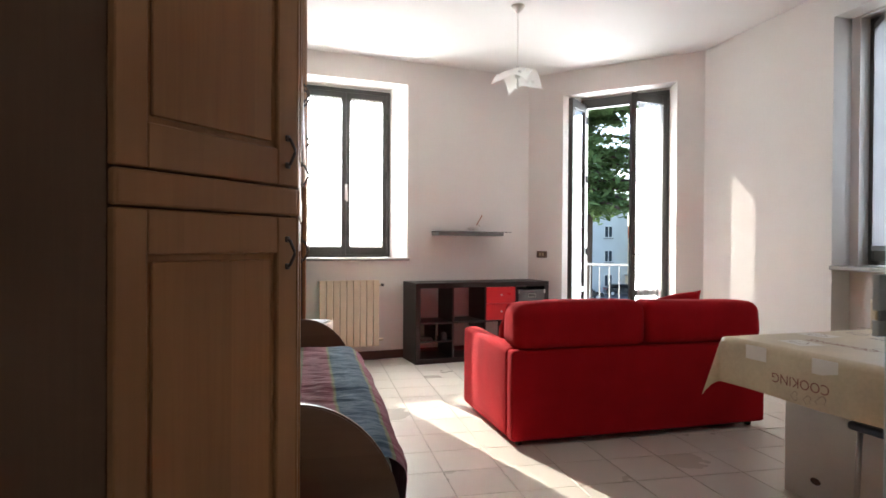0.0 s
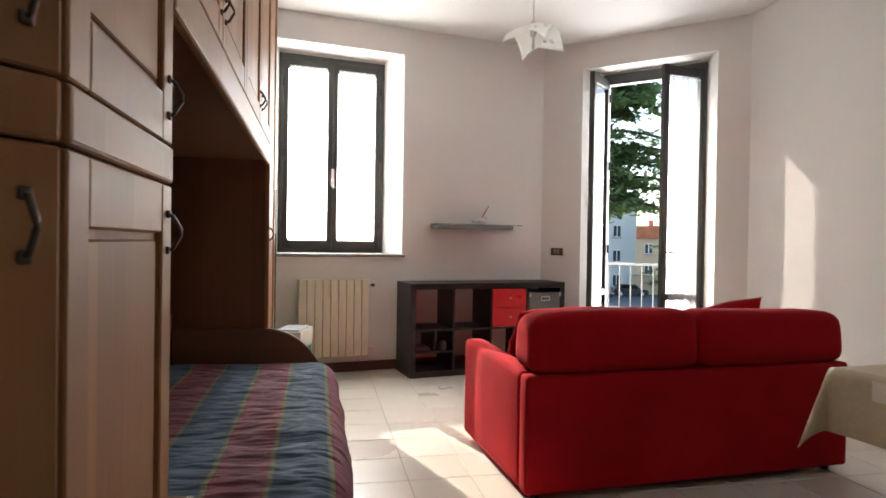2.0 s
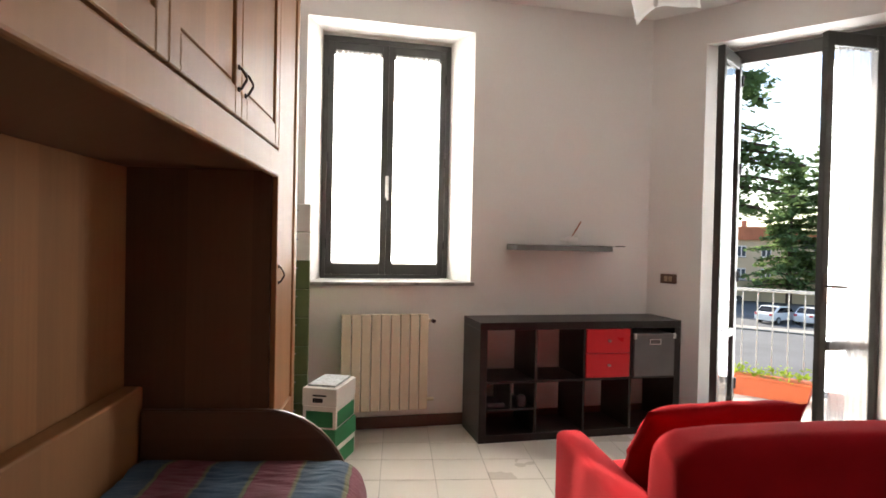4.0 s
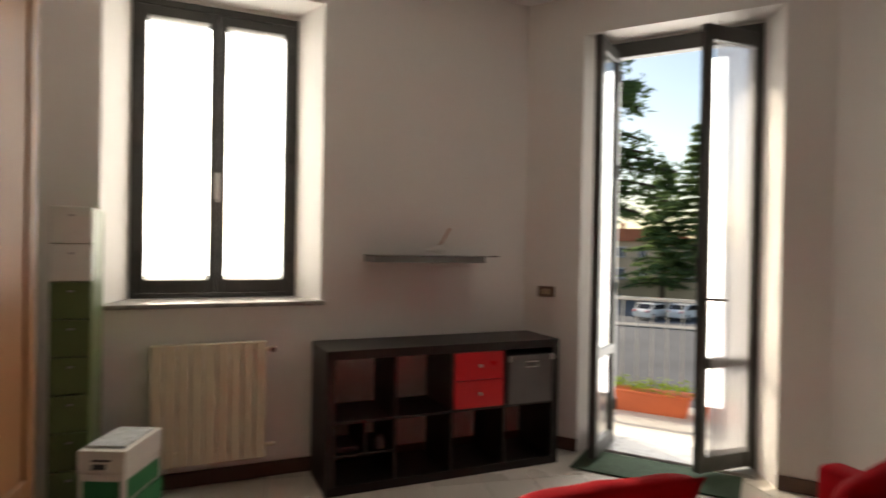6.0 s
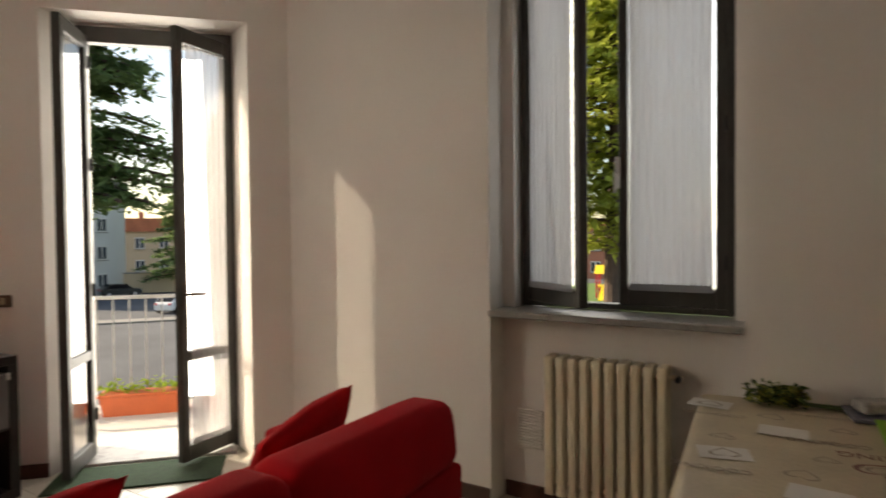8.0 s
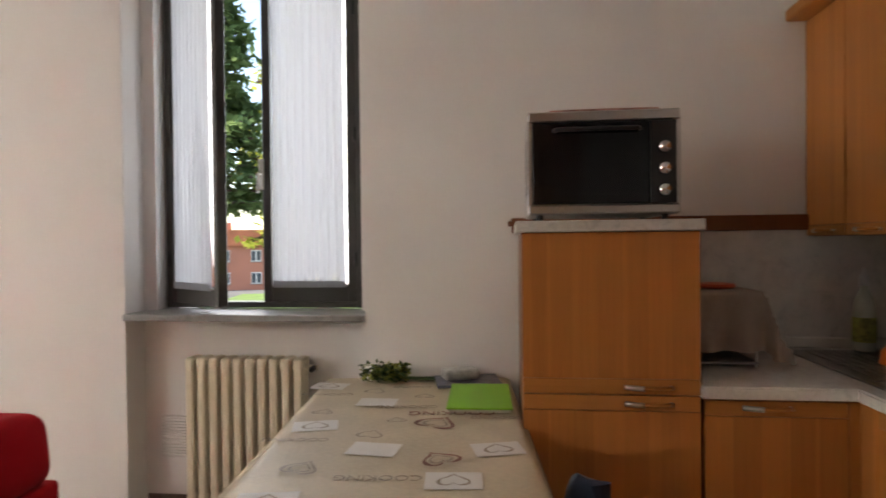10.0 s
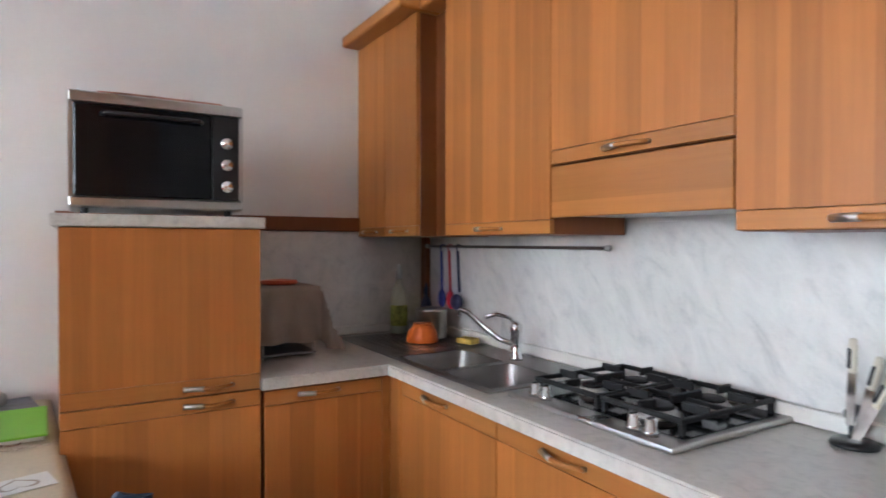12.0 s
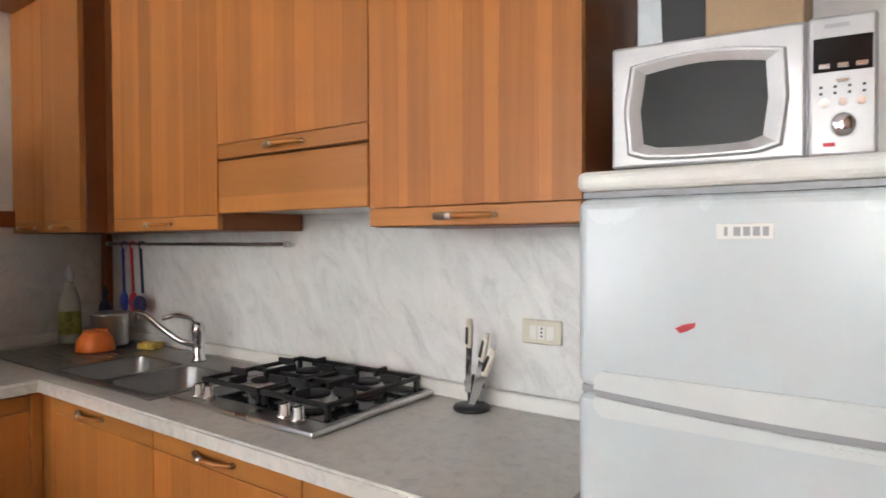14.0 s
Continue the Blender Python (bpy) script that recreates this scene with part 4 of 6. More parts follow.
random.seed(4)
for x, y, r, patch, ink in ((3.81, -3.86, 80, 1, M_INK2), (3.70, -4.07, 70, 0, M_INK2), (3.50, -4.10, 85, 1, M_PATCH), (3.15, -3.93, 100, 1, M_INK2), (3.04, -4.13, 75, 0, M_INK2),
                            (2.88, -4.53, 100, 1, M_INK2), (2.88, -4.16, 80, 1, M_PATCH), (2.45, -3.95, 95, 1, M_INK2), (2.30, -4.35, 60, 0, M_INK2), (2.60, -4.40, 90, 1, M_INK2), (2.12, -4.10, 80, 1, M_INK2)):
    if patch:
        o = part("printed_patch", box(-0.075, 0.075, -0.055, 0.055, 0, 0.0006, 0), M_PATCH, cl)
        o.matrix_basis = pose(along(x), y, ZC - 0.0005, 0, 0, r)
    heart(pose(along(x), y, ZC + 0.001, 0, 0, r), 0.045, ink, cl)
lettering("COOKING", pose(along(3.32), -4.39, ZC + 0.001, 0, 0, 90), 0.066, M_INK, cl)
lettering("COOKING", pose(along(2.98), -3.90, ZC + 0.001, 0, 0, 90), 0.045, M_INK2, cl)
lettering("COOKING", pose(along(3.64), -3.88, ZC + 0.001, 0, 0, 90), 0.045, M_INK2, cl)
lettering("COOKING", pose(along(2.25), -4.20, ZC + 0.001, 0, 0, 90), 0.066, M_INK, cl)
for x, y, s in ((2.62, -4.20, 0.05), (3.42, -4.22, 0.05), (2.40, -4.52, 0.045), (3.25, -4.55, 0.04), (3.78, -4.22, 0.035)):
    lettering("COOKING", pose(along(x), y, ZC + 0.001, 0, 0, 90), s, M_INK2, cl)
for x, y, s, r in ((3.18, -4.34, 0.075, 60), (2.78, -4.36, 0.06, 120), (3.34, -3.92, 0.04, 80), (3.22, -4.20, 0.035, 95), (2.70, -3.98, 0.055, 70), (3.60, -4.28, 0.04, 85)):
    heart(pose(along(x), y, ZC + 0.0015, 0, 0, r), s, M_INK if s > 0.055 else M_INK2, cl)
    heart(pose(along(x), y, ZC + 0.0012, 0, 0, r), s * 0.62, M_INK2, cl)
WS = Matrix(((0, 0, -1, TX0 - 0.030), (1, 0, 0, -4.257), (0, -1, 0, 0.625), (0, 0, 0, 1)))
lettering("COOKING", WS, 0.056, M_INK, cl)
for k, (dy, dz, s) in enumerate(((0.10, -0.055, 0.03), (0.04, -0.06, 0.022), (-0.02, -0.055, 0.02))):
    heart(WS @ pose(-dy, -dz, 0.002, 0, 0, 90), s, M_INK2, cl)
for y, z in ((-4.03, 0.742), (-4.36, 0.742)):
    o = part("printed_patch", box(-0.055, 0.055, -0.03, 0.03, 0, 0.0006, 0), M_PATCH, cl)
    o.matrix_basis = Matrix(((0, 0, -1, TX0 - 0.0185), (1, 0, 0, y), (0, -1, 0, 0.705), (0, 0, 0, 1)))

fo = thing("folder", pose(3.14, -4.51, 0.752, 0, 0, -7), "lime-green paper folder lying on the tablecloth", "folder")
part("paper_stack", box(-0.175, 0.18, -0.112, 0.112, 0.0, 0.012, 0.001), M_PATCH, fo, "white sheets")
part("cover", box(-0.185, 0.19, -0.12, 0.12, 0.013, 0.020, 0.002), paint("lime", (0.22, 0.52, 0.03), 0.5, vary=0.05), fo)
M_MAG = paint("magazine", (0.12, 0.13, 0.18), 0.35, vary=0.6, scale=25)
solid("magazine", box(-0.10, 0.10, -0.14, 0.14, 0, 0.012, 0.002), M_MAG, pose(3.44, -4.49, 0.753, 0, 0, 2), label="glossy dark magazine on the tablecloth", category="magazine")
solid("wrapped_pack", box(-0.05, 0.05, -0.08, 0.08, 0, 0.045, 0.015, 2), paint("foil", (0.4, 0.4, 0.38), 0.35, vary=0.3, scale=30), pose(3.46, -4.46, 0.766, 0, 0, 14), label="small pale wrapped pack on the magazine", category="pack")
# bunch of flowers lying on the table
M_LEAF = paint("leaf_dark", (0.05, 0.09, 0.02), 0.6, vary=0.4, scale=30)
M_LEAFY = paint("petal_lime", (0.30, 0.32, 0.06), 0.6, vary=0.3, scale=30)
bq = thing("flower_bunch", pose(3.50, -4.20, 0.753, 0, 0, -90), "bunch of yellow-green flowers lying on the table", "flowers")
random.seed(9)
for nm, mt, nn in (("leaves", M_LEAF, 420), ("petals", M_LEAFY, 420)):
    bm = bmesh.new()
    for k in range(nn):
        c = Vector((-0.07 + max(-0.1, min(0.1, random.gauss(0, 0.05))), max(-0.06, min(0.06, random.gauss(0, 0.03))), min(0.07, abs(random.gauss(0.025, 0.02)) + 0.004)))
        d = Vector((random.uniform(-1, 1), random.uniform(-1, 1), random.uniform(-0.3, 1))).normalized()
        s = d.cross(Vector((0.3, 0.5, 0.8))).normalized()
        l, w = random.uniform(0.016, 0.028), random.uniform(0.008, 0.014)
        q = [c, c + d * l * 0.5 + s * w, c + d * l, c + d * l * 0.5 - s * w]
        for v in q:
            v.z = max(0.003, v.z)
        bm.faces.new([bm.verts.new(v) for v in q])
    tagged(part(nm, bm, mt, bq), kind="stuff")
for k in range(7):
    part("stem", tube(bmesh.new(), [(-0.02, 0.004 * (k - 3), 0.012 + 0.003 * (k % 3)), (0.10, 0.007 * (k - 3), 0.008), (0.20, 0.008 * (k - 3), 0.006 + 0.002 * (k % 2))], 0.003, 6), M_LEAF, bq)

# ---- kitchen ----
before = set(bpy.data.objects)
XF, YF = 3.30, -5.72                            # fronts of the base units


def bow_handle(parent, m, w=0.15):
    """A wooden bow handle with a steel tip; local x across, y outwards."""
    n = 9
    pts = [(-w / 2 + w * k / (n - 1), 0.006 + 0.022 * math.sin(math.pi * k / (n - 1)), 0) for k in range(n)]
    o = part("handle", tube(bmesh.new(), pts, 0.0065, 8), M_CHERRYH, parent, "bow handle of wood and steel", True)
    o.matrix_basis = m
    part("tip", tube(bmesh.new(), [(p[0], p[1], p[2]) for p in pts[-4:]], 0.0085, 8), M_STEEL, o, "steel handle tip", True)
    part("stud", cyl(bmesh.new(), (-w / 2 + 0.004, -0.001, 0), (-w / 2 + 0.004, 0.012, 0), 0.006, seg=8), M_STEEL, o)
    return o


def slat_door(parent, m, w, z0, z1, rail=0.045, rail_top=False, handle=None, stave=0.085):
    """A door of upright staves with one cross rail; local x across, y outwards from the carcass."""
    r0, r1 = ((z1 - rail, z1) if rail_top else (z0, z0 + rail))
    p0, p1 = ((z0, z1 - rail - 0.0015) if rail_top else (z0 + rail + 0.0015, z1))
    d = part("door", box(0.0015, w - 0.0015, 0, 0.02, r0, r1, 0.002), M_CHERRYH, parent)
    d.matrix_basis = m
    n = max(1, round((w - 0.003) / stave))
    st = (w - 0.003) / n
    data = None
    for k in range(n):
        if data is None:
            data = part("stave", box(0.0, st, 0, 0.0195, p0, p1, 0.0004), M_CHERRY, d)
            data.location.x = 0.0015
        else:
            o = new("stave", data.data)
            o.parent, o.location = d, (0.0015 + k * st, 0, 0)
    if handle:
        bow_handle(d, pose(handle[0], 0.02, handle[1], 0, 0, handle[2] if len(handle) > 2 else 0))
    return d


def base_south(x_right, w, hx, label):
    """A base unit on the south wall; x_right is its east edge."""
    u = thing("base_unit", pose(x_right - w, YF - 0.02, 0), label, "cabinet", "base units")
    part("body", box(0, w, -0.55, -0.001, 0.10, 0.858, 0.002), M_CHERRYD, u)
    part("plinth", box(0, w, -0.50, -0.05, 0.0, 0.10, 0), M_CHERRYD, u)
    slat_door(u, Matrix(), w, 0.105, 0.853, 0.05, True, (hx, 0.832, 0))
    return u


base_south(3.215, 0.585, 0.336, "cherry-wood sink base unit with upright staves")
base_south(2.63, 0.575, 0.30, "cherry-wood base unit under the hob")
base_south(2.055, 0.545, 0.27, "cherry-wood base unit beside the fridge")
bm = bx(bmesh.new(), 3.216, XF + 0.018, YF - 0.05, YF, 0.10, 0.855, 0.002)
bx(bm, XF, XF + 0.03, YF + 0.0005, YF + 0.034, 0.10, 0.855, 0.002)
solid("corner_filler", bm, M_CHERRY, label="cherry-wood filler post in the base corner", category="filler")
u = thing("base_unit", pose(XF + 0.02, -5.685, 0, 0, 0, 90), "cherry-wood base unit on the short side", "cabinet", "base units")
part("body", box(0, 0.435, -0.70, -0.001, 0.10, 0.858, 0.002), M_CHERRYD, u)
part("plinth", box(0, 0.435, -0.65, -0.05, 0.0, 0.10, 0), M_CHERRYD, u)
slat_door(u, Matrix(), 0.435, 0.105, 0.853, 0.05, True, (0.245, 0.832, 0))

ct = thing("worktop", pose(0, 0, 0), "pale mottled laminate worktop round the kitchen corner", "worktop")
bm = prism(bmesh.new(), [(1.505, YS + 0.004), (1.505, -5.70), (3.28, -5.70), (3.28, -5.238), (4.046, -5.238), (4.046, YS + 0.004)][::-1], 0.862, 0.90)
bmesh.ops.bevel(bm, geom=[e for e in bm.edges if abs(e.verts[0].co.z - e.verts[1].co.z) < 1e-4 and e.verts[0].co.z > 0.89], offset=0.006, segments=2, affect="EDGES")
part("top", bm, M_COUNTER, ct)
part("upstand", box(1.505, 4.02, YS + 0.005, YS + 0.025, 0.901, 0.945, 0.004), M_PLASTIC, ct, "pale upstand strip along the wall")
part("upstand", box(4.02, 4.04, YS + 0.03, -5.245, 0.901, 0.945, 0.004), M_PLASTIC, ct, "pale upstand strip along the wall")
solid("splash_panel", box(1.50, 4.03, YS + 0.001, YS + 0.006, 0.946, 1.42, 0), M_SPLASH, label="grey veined laminate splash panel behind the hob", category="splashback", kind="structure")
solid("splash_panel", box(4.038, 4.044, YS + 0.01, -5.20, 0.946, 1.405, 0), M_SPLASH, label="grey veined laminate splash panel beside the corner", category="splashback", kind="structure")
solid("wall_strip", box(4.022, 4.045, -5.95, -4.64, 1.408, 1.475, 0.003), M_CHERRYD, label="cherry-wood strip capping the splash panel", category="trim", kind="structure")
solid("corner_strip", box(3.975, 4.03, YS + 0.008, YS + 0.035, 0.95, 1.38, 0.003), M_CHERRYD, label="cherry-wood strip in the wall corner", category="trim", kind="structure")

# tall column with the small oven
tc = thing("tall_cabinet", pose(XF + 0.02, -5.24, 0, 0, 0, 90), "cherry-wood tall cabinet with two doors", "cabinet")
part("body", box(0, 0.57, -0.70, -0.001, 0.10, 1.399, 0.002), M_CHERRYD, tc)
part("plinth", box(0, 0.57, -0.65, -0.05, 0.0, 0.10, 0), M_CHERRYD, tc)
slat_door(tc, Matrix(), 0.57, 0.867, 1.397, 0.05, False, (0.165, 0.892, 0))
slat_door(tc, Matrix(), 0.57, 0.105, 0.863, 0.05, True, (0.165, 0.838, 0))
part("top_slab", box(-0.012, 0.59, -0.715, 0.036, 1.4, 1.437, 0.004, 2), M_COUNTER, tc, "pale laminate top slab")
part("back_strip", box(-0.01, 0.615, -0.715, -0.69, 1.438, 1.462, 0.002), M_CHERRYD, tc)

ov = thing("countertop_oven", pose(3.335, -5.19, 1.44, 0, 0, 90), "silver and black countertop oven on the tall cabinet", "oven")
OW, OH, OD = 0.495, 0.362, 0.42
part("housing", box(0, OW, -OD, -0.018, 0.018, OH, 0.008, 2), M_STEEL, ov)
bm = bmesh.new()
bx(bm, 0.0, OW, -0.017, 0.0, OH - 0.035, OH, 0.004)
bx(bm, 0.0, OW, -0.017, 0.0, 0.02, 0.05, 0.004)
bx(bm, 0.0, 0.012, -0.017, 0.0, 0.05, OH - 0.035)
bx(bm, OW - 0.012, OW, -0.017, 0.0, 0.05, OH - 0.035)
part("front_frame", bm, M_STEEL, ov)
dr2 = part("door", box(0.098, OW - 0.013, -0.016, 0.004, 0.052, OH - 0.037, 0.004), M_DARKGLASS, ov, "black glass oven door")
bm = tube(bmesh.new(), [(0.13, 0.004, OH - 0.065), (0.14, 0.028, OH - 0.065), (0.40, 0.028, OH - 0.065), (0.41, 0.004, OH - 0.065)], 0.007)
part("handle", bm, M_BLACK, dr2, smooth=True)
part("control_panel", box(0.013, 0.096, -0.016, 0.002, 0.052, OH - 0.037, 0.002), M_BLACK, ov)
for z in (0.095, 0.165, 0.235):
    kn = part("knob", cyl(bmesh.new(), (0.054, 0.002, z), (0.054, 0.026, z), 0.021, 0.018, 20), M_CHROME, ov, "chrome knob", True)
for x in (0.04, OW - 0.04):
    for y in (-OD + 0.04, -0.05):
        part("foot", cyl(bmesh.new(), (x, y, -0.002), (x, y, 0.02), 0.012, seg=10), M_BLACK, ov)
for k in range(9):
    part("vent_slot", box(OW - 0.0005, OW + 0.001, -0.30, -0.12, 0.10 + k * 0.022, 0.108 + k * 0.022, 0), M_BLACK, ov)
bm = soft_box(0.05, 0.42, -0.30, -0.06, 0, 0.018, 0.008, 0.006, 4)
solid("folded_towel", bm, paint("towel_print", (0.42, 0.24, 0.2), 0.9, vary=0.6, scale=22, grain=300, bump=0.2), pose(3.335, -5.19, 1.803, 0, 0, 90), True,
      label="folded red and white kitchen towel on the oven", category="towel")

# upper cabinets
UZ0, UZ1, UY = 1.38, 2.30, -5.965


def upper(x_right, w, z0, handle, label):
    u = thing("wall_cabinet", pose(x_right - w, UY, 0), label, "cabinet", "wall cabinets")
    part("body", box(0.001, w - 0.001, -0.31, -0.001, z0, UZ1, 0.002), M_CHERRYD, u)
    slat_door(u, Matrix(), w, z0 + 0.002, UZ1, 0.042, False, handle)
    return u


upper(3.277, 0.612, UZ0, (0.317, UZ0 + 0.022), "cherry-wood wall cabinet with upright staves")
hd = upper(2.664, 0.598, 1.588, (0.30, 1.61), "cherry-wood wall cabinet above the cooker hood")
upper(2.065, 0.535, UZ0, (0.26, UZ0 + 0.022), "wide cherry-wood wall cabinet beside the fridge")
hf = thing("cooker_hood", pose(2.664 - 0.598, UY, 0), "built-in cooker hood with a cherry-wood flap", "cooker hood")
part("flap", box(0.002, 0.596, 0.0, 0.02, 1.43, 1.583, 0.003), M_CHERRYH, hf)
part("body", box(0.004, 0.594, -0.31, -0.002, 1.44, 1.583, 0.002), M_GREY, hf)
part("grille", box(0.05, 0.55, -0.28, -0.04, 1.434, 1.4395, 0.001), M_STEEL, hf)
# corner pair against the east wall
ue = thing("corner_wall_cabinet", pose(3.44, -5.925, 0), "cherry-wood corner wall cabinet with two narrow doors", "cabinet", "wall cabinets")
part("body", box(0.001, 0.602, -0.35, -0.001, UZ0, UZ1, 0.002), M_CHERRYD, ue)
for k in range(2):
    slat_door(ue, pose(k * 0.3015, 0, 0), 0.3015, UZ0 + 0.002, UZ1, 0.042, False, (0.15, UZ0 + 0.022))
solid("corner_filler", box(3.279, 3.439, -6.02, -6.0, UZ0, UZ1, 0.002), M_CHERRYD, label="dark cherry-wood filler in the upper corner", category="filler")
co_ = thing("cornice", pose(0, 0, 0), "cherry-wood cornice on top of the wall cabinets", "cornice", kind="structure")
part("long_piece", box(1.525, 3.42, UY - 0.3, UY + 0.06, UZ1 + 0.001, UZ1 + 0.055, 0.012, 2), M_CHERRYH, co_)
part("short_piece", box(3.421, 4.043, -6.2, -5.82, UZ1 + 0.0015, UZ1 + 0.0545, 0.012, 2), M_CHERRYH, co_)

# sink
sk = thing("sink", pose(0, 0, 0), "dark brushed steel double sink with drainer", "sink")
bm = bmesh.new()
bowls = [(3.09, 3.37, -6.09, -5.80), (2.765, 3.05, -6.09, -5.80)]
bx(bm, 3.38, 3.94, -6.235, -5.765, 0.901, 0.907, 0.002)
bx(bm, 2.735, 3.38, -6.235, -6.092, 0.901, 0.907, 0.002)
bx(bm, 2.735, 3.38, -5.798, -5.765, 0.901, 0.907, 0.002)
bx(bm, 3.052, 3.088, -6.092, -5.798, 0.901, 0.907)
bx(bm, 2.735, 2.763, -6.092, -5.798, 0.901, 0.907)
for k in range(9):
    bx(bm, 3.45, 3.90, -6.13 + k * 0.036, -6.118 + k * 0.036, 0.907, 0.910, 0.001)
part("rim", bm, M_SINK, sk)
for x0, x1, y0, y1 in bowls:
    bm = bmesh.new()
    rings = []
    for z, ins, r in ((0.905, 0.0, 0.05), (0.80, 0.006, 0.06), (0.765, 0.02, 0.07), (0.755, 0.06, 0.06)):
        ring = []
        for cx, cy, a0 in ((x1 - ins - r, y1 - ins - r, 0), (x0 + ins + r, y1 - ins - r, 90), (x0 + ins + r, y0 + ins + r, 180), (x1 - ins - r, y0 + ins + r, 270)):
            for k in range(6):
                a = radians(a0 + 18 * k)
                ring.append(bm.verts.new((cx + r * math.cos(a), cy + r * math.sin(a), z)))
        rings.append(ring)
    for a, c in zip(rings, rings[1:]):
        for k in range(24):
            bm.faces.new((a[k], c[k], c[(k + 1) % 24], a[(k + 1) % 24]))
    bm.faces.new(rings[-1])
    bo = part("bowl", bm, M_SINK, sk, "steel sink bowl", True)
    part("drain", cyl(bmesh.new(), ((x0 + x1) / 2, (y0 + y1) / 2, 0.754), ((x0 + x1) / 2, (y0 + y1) / 2, 0.758), 0.035, seg=20), M_STEEL, bo)
# cut the worktop open under the bowls
top = [o for o in ct.children if o.name.startswith("top")][0]
cut = new("sink_cutter", mesh_of("sink_cutter", bx(bmesh.new(), 2.75, 3.385, -6.10, -5.79, 0.7, 1.0), M_COUNTER))
md = top.modifiers.new("opening", "BOOLEAN")
md.object, md.operation, md.solver = cut, "DIFFERENCE", "EXACT"
bpy.context.view_layer.update()
dg = bpy.context.evaluated_depsgraph_get()
cutmesh = bpy.data.meshes.new_from_object(top.evaluated_get(dg))
top.modifiers.remove(md)
top.data = cutmesh
bpy.data.objects.remove(cut)
for o in bpy.data.objects:
    if o.name.startswith("body") and o.parent and o.parent.get("label") == "cherry-wood sink base unit with upright staves":
        o.data = mesh_of("body", bx(bx(bx(bmesh.new(), 0, 0.585, -0.03, -0.001, 0.10, 0.72), 0, 0.585, -0.55, -0.53, 0.10, 0.858), 0.0, 0.585, -0.55, -0.001, 0.08, 0.10), M_CHERRYD)

fa = thing("mixer_tap", pose(3.09, -6.15, 0.907), "chrome single-lever mixer tap behind the sink", "tap")
part("base", lathe(bmesh.new(), [(0.026, 0), (0.026, 0.008), (0.021, 0.014), (0.021, 0.10), (0.024, 0.105), (0.022, 0.135), (0.01, 0.145)], 20), M_CHROME, fa, smooth=True)
part("spout", tube(bmesh.new(), [(0.0, 0.01, 0.06), (0.05, 0.04, 0.075), (0.12, 0.07, 0.12), (0.19, 0.09, 0.165), (0.235, 0.10, 0.175), (0.245, 0.10, 0.165), (0.247, 0.10, 0.15)], 0.011, 10), M_CHROME, fa, smooth=True)
part("lever", tube(bmesh.new(), [(0, 0, 0.135), (0.01, 0.02, 0.16), (0.03, 0.07, 0.175), (0.05, 0.11, 0.165)], 0.008, 8), M_CHROME, fa, smooth=True)

# hob
hb_ = thing("gas_hob", pose(0, 0, 0), "steel gas hob with black cast pan supports", "hob")
part("tray", box(2.11, 2.69, -6.275, -5.80, 0.9005, 0.916, 0.006, 2), M_STEEL, hb_)
part("well", box(2.135, 2.665, -6.255, -5.87, 0.9165, 0.918, 0), M_DARKGLASS, hb_, "dark glossy centre of the hob")
for x, y, r in ((2.54, -6.00, 0.036), (2.52, -6.16, 0.045), (2.27, -6.16, 0.045), (2.30, -5.98, 0.055)):
    bn = part("burner", lathe(bmesh.new(), [(r + 0.01, 0), (r + 0.01, 0.006), (r, 0.012), (r, 0.018), (r * 0.4, 0.019)], 24, (x, y, 0.918)), M_STEEL, hb_, smooth=True)
    part("cap", lathe(bmesh.new(), [(r * 0.85, 0), (r * 0.85, 0.006), (r * 0.7, 0.009)], 24, (x, y, 0.938)), M_IRON, bn, "black burner cap", True)
for x0, x1 in ((2.145, 2.395), (2.405, 2.655)):
    bm = bmesh.new()
    z0, z1 = 0.945, 0.958
    for y in (-6.245, -6.06, -5.885):
        bx(bm, x0, x1, y - 0.006, y + 0.006, z0, z1, 0.002)
    for x in (x0 + 0.006, x1 - 0.006):
        bx(bm, x - 0.006, x + 0.006, -6.25, -5.88, z0 + 0.0005, z1 - 0.0005, 0.002)
    xm = (x0 + x1) / 2
    bx(bm, xm - 0.005, xm + 0.005, -6.245, -6.19, z0 + 0.003, z1 + 0.012, 0.002)
    bx(bm, xm - 0.005, xm + 0.005, -6.12, -6.00, z0 + 0.003, z1 + 0.012, 0.002)
    bx(bm, xm - 0.005, xm + 0.005, -5.94, -5.885, z0 + 0.003, z1 + 0.012, 0.002)
    for y in (-6.16, -5.98):
        bx(bm, x0, x0 + 0.075, y - 0.005, y + 0.005, z0 + 0.003, z1 + 0.012, 0.002)
        bx(bm, x1 - 0.075, x1, y - 0.005, y + 0.005, z0 + 0.003, z1 + 0.012, 0.002)
    for x in (x0 + 0.008, x1 - 0.008):
        for y in (-6.24, -5.89):
            bx(bm, x - 0.006, x + 0.006, y - 0.006, y + 0.006, 0.9175, z0 + 0.002)
    part("pan_support", bm, M_IRON, hb_, "black cast pan support")
for x in (2.60, 2.555, 2.245, 2.195):
    kn = part("knob", lathe(bmesh.new(), [(0.019, 0), (0.019, 0.012), (0.015, 0.014), (0.014, 0.036), (0.011, 0.038)], 20, (x, -5.836, 0.917)), M_CHROME, hb_, "steel hob knob", True)
    part("pointer", box(x - 0.002, x + 0.002, -5.848, -5.824, 0.9555, 0.9575, 0), M_BLACK, kn)

